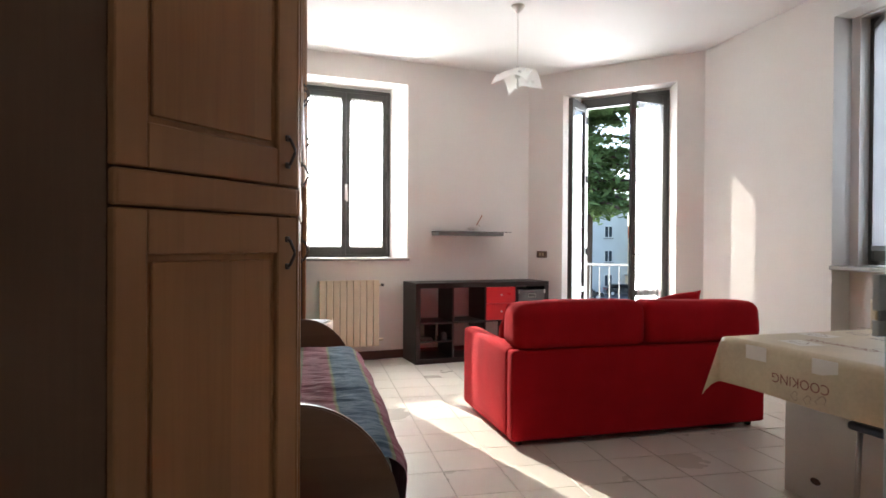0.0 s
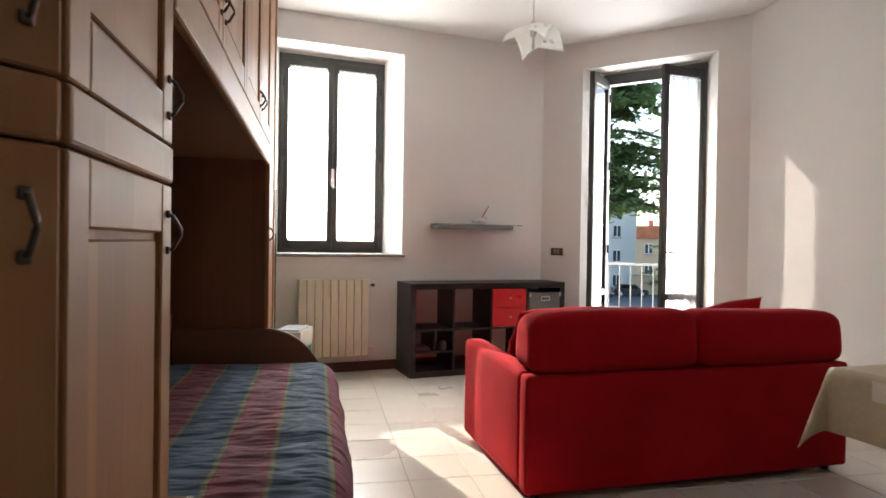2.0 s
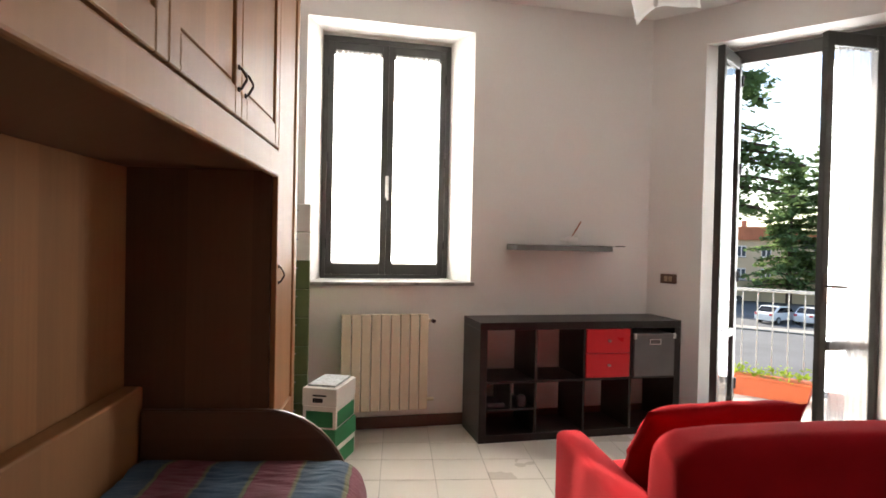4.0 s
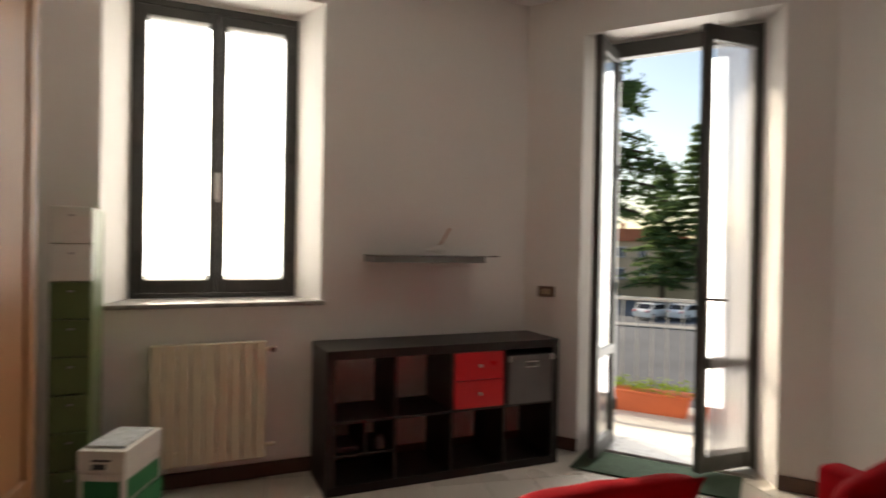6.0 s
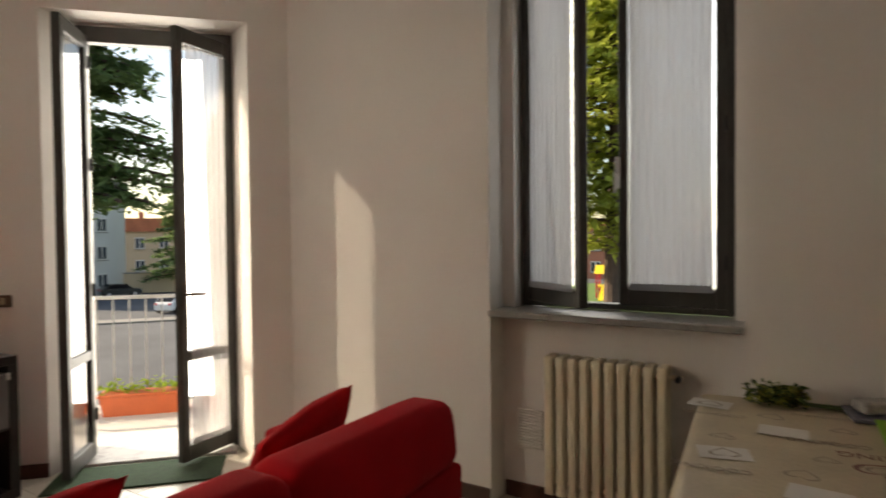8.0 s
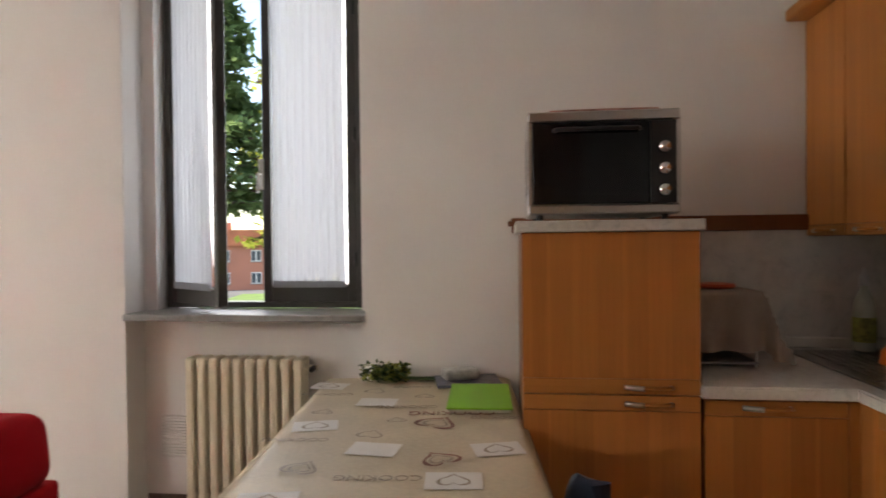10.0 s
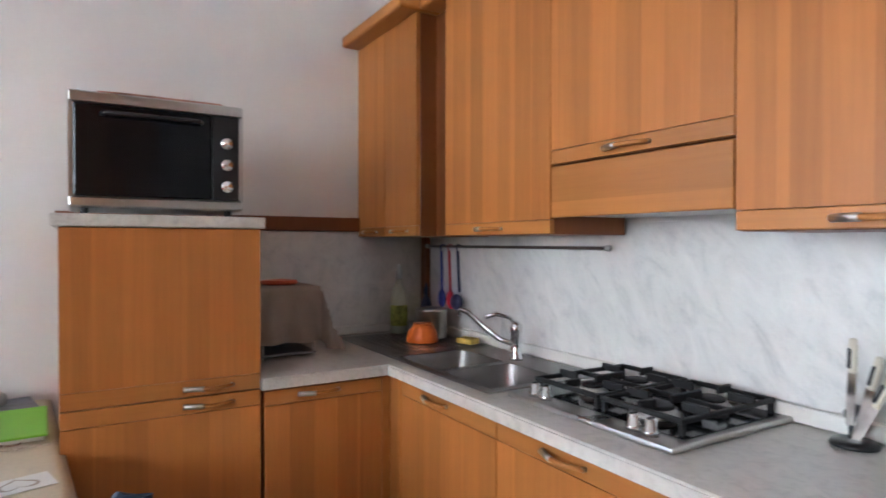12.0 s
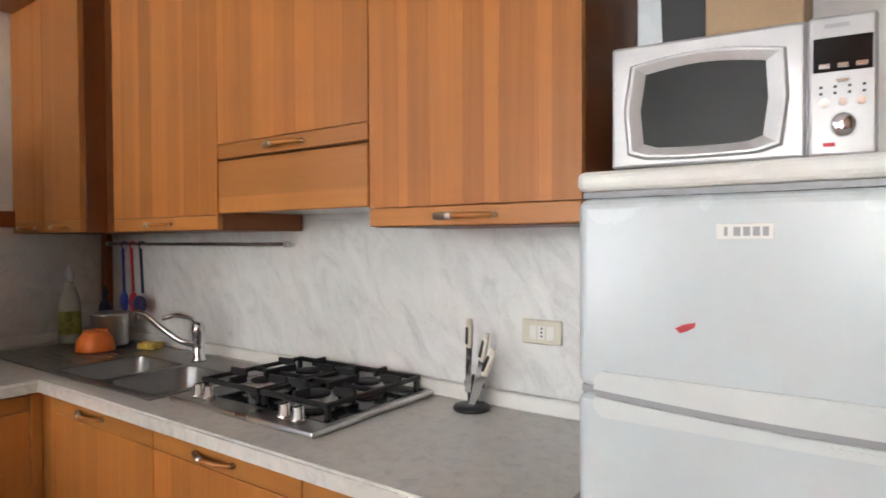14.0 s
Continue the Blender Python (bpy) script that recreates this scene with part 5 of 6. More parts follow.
# rail with utensils
rl = thing("utensil_rail", pose(0, 0, 0), "thin steel utensil rail under the wall cabinets", "rail")
part("bar", cyl(bmesh.new(), (2.72, -6.245, 1.336), (3.94, -6.245, 1.336), 0.006, seg=10), M_BRASS, rl, smooth=True)
for x in (2.715, 3.94):
    part("end_knob", lathe(bmesh.new(), [(0.006, -0.012), (0.011, -0.006), (0.011, 0.006), (0.006, 0.012)], 12), M_STEEL, rl, smooth=True)
    rl.children[-1].matrix_basis = pose(x, -6.245, 1.336, 0, 90, 0)
for x in (2.78, 3.88):
    part("bracket", cyl(bmesh.new(), (x, -6.245, 1.336), (x, YS + 0.006, 1.336), 0.005, seg=8), M_STEEL, rl)
M_UBLUE = paint("nylon_blue", (0.01, 0.03, 0.22), 0.4, vary=0.1)
M_UDARK = paint("nylon_navy", (0.012, 0.016, 0.06), 0.4, vary=0.1)
M_URED = paint("nylon_red", (0.48, 0.02, 0.03), 0.4, vary=0.1)


def utensil(name, x, mat, kind_, tilt, label):
    u = thing(name, pose(x, -6.225, 1.324, 0, tilt, 0), label, "utensil", "utensils on the rail")
    part("hook", tube(bmesh.new(), [(0, -0.02, 0.018), (0, 0.0, 0.022), (0, 0.006, 0.008), (0, 0.002, -0.012)], 0.003, 6), mat, u)
    bm = bmesh.new()
    bx(bm, -0.008, 0.008, -0.003, 0.005, -0.20, -0.008, 0.003, 2)
    part("shaft", bm, mat, u)
    bm = bmesh.new()
    if kind_ == "ladle":
        bmesh.ops.create_uvsphere(bm, u_segments=16, v_segments=8, radius=0.042, matrix=Matrix.Translation((0.012, 0.012, -0.245)) @ Matrix.Diagonal((1, 0.55, 0.9, 1)))
    elif kind_ == "spoon":
        bmesh.ops.create_uvsphere(bm, u_segments=16, v_segments=8, radius=0.034, matrix=Matrix.Translation((0, 0.002, -0.24)) @ Matrix.Diagonal((1, 0.3, 1.35, 1)))
    else:
        bx(bm, -0.034, 0.034, 0.0, 0.004, -0.29, -0.20, 0.0015)
    part("head", bm, mat, u, smooth=kind_ != "turner")


utensil("serving_spoon", 3.77, M_UBLUE, "spoon", 2, "blue nylon serving spoon hanging from the rail")
utensil("slotted_turner", 3.70, M_URED, "spoon", 4, "red nylon spoon hanging from the rail")
utensil("soup_ladle", 3.625, M_UDARK, "ladle", 5, "navy nylon ladle hanging from the rail")

# things in the corner
M_CLEARG = paint("bottle_clear", (0.45, 0.5, 0.42), 0.15, vary=0.1)
def bottle(x, y, z, mat, cap, lab, s=1.0, label=""):
    b_ = thing("bottle", pose(x, y, z), label, "bottle", "bottles by the sink")
    part("body", lathe(bmesh.new(), [(0.03 * s, 0), (0.034 * s, 0.008), (0.034 * s, 0.13 * s), (0.026 * s, 0.17 * s), (0.012 * s, 0.20 * s), (0.012 * s, 0.215 * s)], 20), mat, b_, smooth=True)
    part("cap", lathe(bmesh.new(), [(0.014 * s, 0.212 * s), (0.014 * s, 0.24 * s), (0.007 * s, 0.25 * s), (0.006 * s, 0.268 * s)], 16), cap, b_, smooth=True)
    part("label", lathe(bmesh.new(), [(0.0343 * s, 0.03 * s), (0.0347 * s, 0.032 * s), (0.0347 * s, 0.108 * s), (0.0343 * s, 0.11 * s)], 20), lab, b_, "printed bottle label", True)


M_GREENL = paint("soap_green", (0.05, 0.25, 0.05), 0.3)
bottle(3.90, -6.06, 0.912, M_CLEARG, M_WHITE, paint("label_yellow", (0.24, 0.27, 0.06), 0.5, vary=0.5, scale=40), 1.25, "clear washing-up bottle with a green label and white cap")
bottle(3.86, -6.19, 0.912, M_UDARK, M_UDARK, paint("label_pink", (0.5, 0.12, 0.2), 0.5, vary=0.4, scale=40), 0.9, "dark blue detergent bottle with a printed label")
pt = thing("saucepan", pose(3.70, -6.13, 0.912), "small steel saucepan with a lid beside the sink", "saucepan")
part("pan", lathe(bmesh.new(), [(0.068, 0), (0.072, 0.006), (0.072, 0.125), (0.076, 0.129)], 28), M_STEEL, pt, smooth=True)
part("lid", lathe(bmesh.new(), [(0.077, 0.130), (0.072, 0.136), (0.03, 0.142), (0.012, 0.144)], 28), M_STEEL, pt, smooth=True)
ob_ = thing("colander_bowl", pose(3.61, -6.03, 0.912), "orange plastic bowl turned upside down by the sink", "bowl")
part("bowl", lathe(bmesh.new(), [(0.070, 0), (0.072, 0.004), (0.066, 0.045), (0.046, 0.072), (0.042, 0.078)], 28), paint("orange_plastic", (0.75, 0.16, 0.02), 0.35, vary=0.06), ob_, smooth=True)
part("foot_ring", lathe(bmesh.new(), [(0.042, 0.077), (0.044, 0.083), (0.038, 0.084)], 24), paint("orange_dark", (0.6, 0.12, 0.02), 0.4), ob_, smooth=True)
solid("sponge", box(-0.045, 0.045, -0.03, 0.03, 0, 0.025, 0.005, 2), paint("sponge_yellow", (0.55, 0.38, 0.08), 0.9, vary=0.3, scale=60), pose(3.47, -6.18, 0.911, 0, 0, 15), label="small yellow sponge behind the sink", category="sponge")

# cloth-covered dish rack on the short worktop
dk = thing("dish_rack", pose(3.72, -5.42, 0.902), "dish rack covered with a grey-brown cloth", "dish rack")
for x in (-0.13, 0.13):
    for y in (-0.10, 0.10):
        part("leg", cyl(bmesh.new(), (x, y, 0), (x, y, 0.26), 0.004, seg=8), M_STEEL, dk)
part("tray", box(-0.14, 0.14, -0.11, 0.11, 0.012, 0.02, 0.003), M_GREY, dk)
part("upper_frame", box(-0.14, 0.14, -0.11, 0.11, 0.255, 0.265, 0.003), M_STEEL, dk)
part("red_lid", lathe(bmesh.new(), [(0.07, 0.282), (0.075, 0.288), (0.07, 0.298), (0.02, 0.302)], 20), paint("lid_orange", (0.6, 0.1, 0.03), 0.4), dk, "orange lid on top")
bm = bmesh.new()
g = {}
for i in range(41):
    for j in range(41):
        u, v = (i / 20 - 1) * 0.36, (j / 20 - 1) * 0.33
        ox, oy = max(0, abs(u) - 0.145), max(0, abs(v) - 0.115)
        x = max(-0.145, min(0.145, u)) + math.copysign(1, u) * (0.06 * ox + 0.3 * min(ox, oy))
        y = max(-0.115, min(0.115, v)) + math.copysign(1, v) * (0.06 * oy + 0.3 * min(ox, oy))
        z = 0.278 - max(ox, oy) - 0.35 * min(ox, oy)
        w = 0.018 * (max(ox, oy) / 0.15)
        x += w * math.sin(v * 48 + 1) * (ox > oy)
        y += w * math.sin(u * 48) * (oy > ox)
        if max(ox, oy):
            x += math.copysign(0.008, u) * (ox > 0)
            y += math.copysign(0.008, v) * (oy > 0)
        g[i, j] = bm.verts.new((x, y, max(0.03, z)))
for i in range(40):
    for j in range(40):
        bm.faces.new((g[i, j], g[i + 1, j], g[i + 1, j + 1], g[i, j + 1]))
part("cloth", bm, paint("cloth_taupe", (0.34, 0.29, 0.25), 0.95, vary=0.15, scale=8, grain=250, bump=0.2), dk, "draped grey-brown cloth", True)

# knife block, socket, small device
kb = thing("knife_stand", pose(1.945, -6.21, 0.901) @ Matrix.Diagonal((0.78, 0.78, 0.76, 1)), "black knife stand holding pale-handled knives", "knife block")
part("foot", lathe(bmesh.new(), [(0.062, 0), (0.064, 0.006), (0.06, 0.014), (0.03, 0.018)], 24), M_BLACK, kb, smooth=True)
part("stem", box(-0.016, 0.016, -0.02, 0.006, 0.016, 0.12, 0.004), M_BLACK, kb)
part("holder", box(-0.04, 0.03, -0.022, 0.004, 0.075, 0.10, 0.004), M_BLACK, kb)
M_IVORY = paint("ivory_handle", (0.62, 0.57, 0.46), 0.4, vary=0.05)
for dx, dy, tilt, h in ((0.004, 0.012, -2, 0.17), (-0.028, 0.008, -14, 0.13), (-0.034, 0.022, -24, 0.09)):
    kn = part("knife", box(-0.012, 0.012, -0.0015, 0.0015, -0.09, 0.07, 0.001), M_CHROME, kb, "steel blade")
    kn.matrix_basis = pose(dx, dy, h - 0.02, 0, tilt, 0)
    bm = bmesh.new()
    bx(bm, -0.011, 0.009, -0.008, 0.008, 0.065, 0.15, 0.005, 2)
    bx(bm, -0.008, 0.012, -0.0085, 0.0085, 0.14, 0.168, 0.006, 2)
    part("handle", bm, M_IVORY, kn, "ivory knife handle", True)
    part("handle_inset", box(0.0, 0.0125, -0.0092, 0.0092, 0.078, 0.138, 0.002), M_BLACK, kn)
so = thing("wall_socket", pose(1.83 - 0.112, YS + 0.0065, 1.079), "cream wall socket plate with one outlet and switches", "socket")
part("plate", box(0, 0.112, 0, 0.009, 0, 0.064, 0.003), M_IVORY, so)
for x in (0.02, 0.044, 0.068):
    part("module", box(x, x + 0.021, 0.009, 0.011, 0.014, 0.050, 0.001), M_PLASTIC, so)
for z in (0.022, 0.032, 0.042):
    part("hole", cyl(bmesh.new(), (0.0545, 0.0108, z), (0.0545, 0.0114, z), 0.003, seg=8), M_BLACK, so)
solid("charger", box(-0.02, 0.02, -0.03, 0.0, 0, 0.075, 0.004), M_BLACK, pose(1.60, -6.20, 0.901), label="small black charger on the worktop", category="charger")

# fridge with microwave


def mirrored(ob, w):
    """Swaps the two sides of a thing of width w, built from its other end."""
    for o in ob.children_recursive:
        if o.matrix_basis == Matrix():
            for v in o.data.vertices:
                v.co.x = w - v.co.x
            o.data.flip_normals()
        else:
            o.location.x = w - o.location.x


fg_ = thing("fridge", pose(1.49 - 0.50, -5.875, 0), "white two-door fridge with a top freezer", "fridge")
FW = 0.50
ZP = Matrix(((1, 0, 0, 0), (0, 0, 1, 0), (0, 1, 0, 0), (0, 0, 0, 1)))       # flat outlines stood upright
part("body", box(0.004, FW - 0.004, -0.405, -0.002, 0.03, 1.415, 0.006, 2), M_WHITE, fg_)
part("freezer_door", box(0, FW, 0.0, 0.055, 1.106, 1.418, 0.018, 4), M_WHITE, fg_)
part("fridge_door", box(0, FW, 0.0, 0.055, 0.05, 1.098, 0.018, 4), M_WHITE, fg_)
part("gap", box(0.006, FW - 0.006, 0.0, 0.046, 1.096, 1.108, 0), M_GREY, fg_, "grey gap between the doors")


M_GRIP = paint("grip_white", (0.60, 0.62, 0.61), 0.35, vary=0.02, bump=0.0)


def grip(name, z_of, low, high):
    """Half of the moulded grip: its edge at the gap sags towards the free end."""
    n = 14
    xs = [0.032 + (FW - 0.032) * k / n for k in range(n + 1)]
    edge = [(x, z_of(x)) for x in xs]
    rest_ = [(FW, low if high is None else high), (0.046, low if high is None else high), (0.032, (low + 0.012) if high is None else (high - 0.012))]
    bm = prism(bmesh.new(), (edge + rest_)[::-1] if high is None else edge + rest_, 0.0535, 0.062, ZP)
    g_ = part(name, bm, M_GRIP, fg_, "moulded off-white grip strip")
    for k in range(12):
        x = 0.355 + 0.011 * k
        z0, z1 = (low + 0.006, z_of(x) - 0.006) if high is None else (z_of(x) + 0.006, high - 0.006)
        part("rib", box(x, x + 0.005, 0.062, 0.0645, z0, z1, 0), M_GRIP, g_)


def sag(x):
    return 1.102 - 0.016 * math.sin(min(1.0, x / FW) * math.pi * 0.62)


grip("upper_grip", lambda x: sag(x) + 0.006, 0, 1.136)
grip("lower_grip", lambda x: sag(x) - 0.006, 1.062, None)
part("grip_shadow_gap", prism(bmesh.new(), [(0.034 + (FW - 0.036) * k / 14, sag(0.034 + (FW - 0.036) * k / 14) - 0.0065) for k in range(15)] + [(0.034 + (FW - 0.036) * k / 14, sag(0.034 + (FW - 0.036) * k / 14) + 0.0065) for k in range(14, -1, -1)], 0.0535, 0.0565, ZP), M_GREY, fg_, "grey slot between the grips")
part("seal", box(0.008, FW - 0.008, -0.001, 0.045, 1.418, 1.428, 0), M_GREY, fg_)
part("top_cover", box(-0.001, FW + 0.001, -0.41, 0.056, 1.429, 1.462, 0.012, 3), M_PLASTIC, fg_, "cream plastic top cover")
nb = part("badge", box(0.215, 0.29, 0.054, 0.0565, 1.350, 1.373, 0.001), M_PLASTIC, fg_)
for k, w in enumerate((0.006, 0.012, 0.012, 0.012, 0.010)):
    part("badge_bar", box(0.226 + k * 0.0125, 0.226 + k * 0.0125 + w * 0.75, 0.0565, 0.0572, 1.355, 1.368, 0), M_GREY, nb)
part("red_mark", prism(bmesh.new(), [(0.158, 1.215), (0.17, 1.222), (0.188, 1.226), (0.186, 1.218), (0.175, 1.212), (0.165, 1.208)], 0.0, 0.0008, Matrix(((1, 0, 0, 0), (0, 0, 1, 0.0552), (0, 1, 0, 0), (0, 0, 0, 1)))),
     M_URED, fg_, "small torn red sticker")
for x in (0.05, FW - 0.05):
    for y in (-0.36, -0.02):
        part("foot", cyl(bmesh.new(), (x, y, 0), (x, y, 0.035), 0.018, seg=12), M_BLACK, fg_)

M_MWGLASS = paint("meshed_glass", (0.032, 0.031, 0.030), 0.3, vary=0.12, scale=8, grain=500, bump=0.0, spec=0.12)
M_SILVER = paint("silver_plastic", (0.44, 0.43, 0.43), 0.36, 0.4, vary=0.04)
mirrored(fg_, FW)
mw = thing("microwave", pose(1.474, -5.945, 1.463, 0, 0, 7) @ Matrix.Translation((-0.425, 0, 0)), "silver microwave oven with dial standing on the fridge", "microwave")
MW, MH, MD = 0.425, 0.235, 0.31
part("housing", box(0.002, MW - 0.002, -MD, -0.014, 0.012, MH, 0.005, 2), M_SILVER, mw)
bm = bmesh.new()
bx(bm, 0.0, 0.325, -0.013, 0.006, 0.014, MH - 0.004, 0.006, 2)
dm = part("door", bm, M_SILVER, mw)
arc = [(0.035, 0.04)] + [(0.035 + 0.25 * k / 8, 0.032 - 0.004 * math.sin(math.pi * k / 8)) for k in range(1, 8)] + [(0.285, 0.04), (0.295, 0.115), (0.29, 0.19)]
arc += [(0.285 - 0.245 * k / 8, 0.192 + 0.012 * math.sin(math.pi * k / 8)) for k in range(0, 9)] + [(0.028, 0.115)]
cx_, cz_ = 0.16, 0.115
bm = bmesh.new()
loops = []
for f, y in ((1.04, 0.006), (1.0, 0.013), (0.96, 0.013), (0.80, 0.0068)):
    loops.append([bm.verts.new((cx_ + (x - cx_) * f, y, cz_ + (z - cz_) * f)) for x, z in arc])
for p, q in zip(loops, loops[1:]):
    for k in range(len(arc)):
        n = (k + 1) % len(arc)
        bm.faces.new((p[k], p[n], q[n], q[k]))
bmesh.ops.recalc_face_normals(bm, faces=bm.faces)
part("bezel", bm, M_SILVER, dm, "silver sloping window surround")
part("window", prism(bmesh.new(), [(cx_ + (x - cx_) * 0.81, cz_ + (z - cz_) * 0.81) for x, z in arc], 0.0062, 0.0066, ZP), M_MWGLASS, dm, "dark curved door window")
pn = part("control_panel", box(0.327, MW, -0.013, 0.006, 0.014, MH - 0.002, 0.006, 2), M_SILVER, mw)
part("display", box(0.334, MW - 0.008, 0.0055, 0.008, 0.145, 0.198, 0.001), M_DARKGLASS, pn, "black display")
for k in range(3):
    part("display_button", box(0.342 + k * 0.026, 0.358 + k * 0.026, 0.008, 0.010, 0.15, 0.158, 0.001), M_CHROME, pn)
part("button", box(0.366, 0.386, 0.0055, 0.0085, 0.128, 0.134, 0.001), M_CHROME, pn)
for j in range(2):
    for k in range(4):
        part("mark", box(0.343 + k * 0.02, 0.348 + k * 0.02, 0.0055, 0.0068, 0.110 + j * 0.010, 0.114 + j * 0.010, 0), M_BLACK, pn)
for k in range(3):
    part("button", cyl(bmesh.new(), (0.35 + k * 0.026, 0.005, 0.098), (0.35 + k * 0.026, 0.009, 0.098), 0.007, seg=14), M_CHROME, pn)
part("dial", lathe(bmesh.new(), [(0.018, 0), (0.018, 0.012), (0.015, 0.016), (0.005, 0.017)], 24), M_CHROME, pn, "chrome dial", True).matrix_basis = pose(0.376, 0.005, 0.062, -90, 0, 0)
part("logo_bar", box(0.35, 0.385, 0.0055, 0.0066, 0.213, 0.219, 0), M_GREY, pn)
part("red_logo", box(0.349, 0.366, 0.0055, 0.0066, 0.030, 0.036, 0.0005), M_URED, pn)
for x in (0.03, MW - 0.03):
    for y in (-MD + 0.04, -0.04):
        part("foot", cyl(bmesh.new(), (x, y, -0.001), (x, y, 0.014), 0.012, seg=10), M_BLACK, mw)
mirrored(mw, MW)
mw.scale.x = 0.93
mw.location.x += 0.07 * MW

cb2 = thing("appliance_carton", pose(1.45 - 0.27, -6.02, 1.70), "white, black and tan product carton on the microwave", "box")
part("carton", box(0, 0.27, -0.20, 0, 0, 0.30, 0.002), M_CBROWN, cb2)
part("white_print", box(0.0, 0.045, 0.0005, 0.0015, 0.002, 0.298, 0), M_WHITE, cb2)
part("black_print", prism(bmesh.new(), [(0.046, 0.0), (0.12, 0.0), (0.12, 0.29), (0.06, 0.29), (0.04, 0.16)], 0.0016, 0.0024, ZP), M_BLACK, cb2)
mirrored(cb2, 0.27)

# the kitchen is built square and turned into its place as one
for o in set(bpy.data.objects) - before:
    if o.parent is None:
        o.matrix_basis = ES @ o.matrix_basis

# chair tucked in by the table
ch_ = thing("chair", pose(2.21, -4.55, 0, 0, 0, -4), "dark blue-grey plastic chair with a rounded back", "chair")
M_CHAIR = paint("chair_grey", (0.05, 0.07, 0.11), 0.4, vary=0.1)
part("seat", soft_box(-0.20, 0.20, -0.06, 0.36, 0.42, 0.455, 0.015, 0.004, 2), M_CHAIR, ch_, smooth=True)
bm = bmesh.new()
g = {}
for i in range(17):
    for j in range(13):
        u, v = i / 8 - 1, j / 12
        wdt = 0.20 * (1 if v < 0.6 else math.sqrt(max(0.0, 1 - ((v - 0.6) / 0.4) ** 2)))
        g[i, j] = bm.verts.new((u * max(wdt, 0.02), -0.06 - 0.05 * v - 0.05 * (1 - u * u), 0.52 + 0.28 * v))
for i in range(16):
    for j in range(12):
        bm.faces.new((g[i, j], g[i + 1, j], g[i + 1, j + 1], g[i, j + 1]))
bmesh.ops.solidify(bm, geom=bm.faces[:], thickness=0.014)
part("backrest", bm, M_CHAIR, ch_, smooth=True)
for x in (-0.17, 0.17):
    part("back_leg", tube(bmesh.new(), [(x, -0.08, 0), (x, -0.06, 0.44), (x * 0.9, -0.075, 0.62)], 0.011, 10), M_STEEL, ch_, smooth=True)
    part("front_leg", tube(bmesh.new(), [(x, 0.34, 0), (x, 0.32, 0.43)], 0.011, 10), M_STEEL, ch_, smooth=True)

# small fixture in the niche
vt = thing("wall_vent", EM @ pose(2.835, 0.16, 0.28), "small white ribbed vent cover beside the radiator", "vent")
part("back", box(0, 0.15, -0.012, -0.0005, 0, 0.21, 0.003), M_PLASTIC, vt)
for k in range(13):
    part("slat", box(0.008, 0.142, -0.020, -0.012, 0.012 + k * 0.0148, 0.020 + k * 0.0148, 0.001), M_PLASTIC, vt)
solid("door_mat", box(0.45, 1.40, -0.32, 0.06, 0.001, 0.013, 0.004), paint("mat_green", (0.03, 0.06, 0.03), 0.95, vary=0.3, scale=30, grain=300, bump=0.3), DW,
      label="dark green doormat inside the balcony door", category="doormat")

# ---- outside ----
GZ = -5.0
M_ASPH = paint("asphalt", (0.085, 0.088, 0.095), 0.9, vary=0.25, scale=0.3, grain=6, bump=0.05)
M_PAVE = paint("pavement_grey", (0.25, 0.24, 0.22), 0.9, vary=0.15, scale=0.5, grain=8)
M_GRASS = paint("grass_green", (0.09, 0.16, 0.03), 0.95, vary=0.35, scale=0.6, grain=9)


def leafy(name, color, vary=0.4):
    """Leaves that scatter light and let some through."""
    m, t, b = material(name)
    out = t.nodes["Material Output"]
    co = t.nodes.new("ShaderNodeTexCoord")
    n = node(t, "ShaderNodeTexNoise", Scale=1.3, Detail=4.0)
    t.links.new(co.outputs["Object"], n.inputs["Vector"])
    col = ramp(t, n.outputs[0], [(0.3, shade(color, 1 - vary)), (0.7, shade(color, 1 + vary))])
    tl, df, mx = t.nodes.new("ShaderNodeBsdfTranslucent"), t.nodes.new("ShaderNodeBsdfDiffuse"), t.nodes.new("ShaderNodeMixShader")
    t.links.new(col, tl.inputs[0])
    t.links.new(col, df.inputs[0])
    mx.inputs[0].default_value = 0.55
    t.links.new(tl.outputs[0], mx.inputs[1])
    t.links.new(df.outputs[0], mx.inputs[2])
    t.links.new(mx.outputs[0], out.inputs[0])
    return m


M_BARK = paint("bark_brown", (0.09, 0.06, 0.045), 0.95, vary=0.4, scale=3, grain=30, bump=0.5)
M_PINE = leafy("cedar_needles", (0.17, 0.25, 0.10))
M_PINE2 = leafy("fir_needles", (0.36, 0.41, 0.08))
M_BLDG = paint("render_pale", (0.58, 0.58, 0.57), 0.9, vary=0.06, scale=0.3)
M_BLDR = paint("render_brick", (0.42, 0.17, 0.11), 0.9, vary=0.1, scale=0.3)
M_BLDY = paint("render_cream", (0.55, 0.42, 0.28), 0.9, vary=0.08, scale=0.3)
M_ROOF = paint("roof_terracotta", (0.42, 0.14, 0.07), 0.9, vary=0.2, scale=0.8, grain=6)
M_WGLASS = paint("far_window_glass", (0.05, 0.06, 0.075), 0.15, vary=0.2)
M_TERRA = paint("terracotta_plastic", (0.52, 0.11, 0.035), 0.55, vary=0.12)
M_RAILP = paint("railing_grey", (0.35, 0.35, 0.34), 0.5, vary=0.15)
M_BALC = paint("balcony_tile", (0.55, 0.52, 0.47), 0.6, vary=0.1)

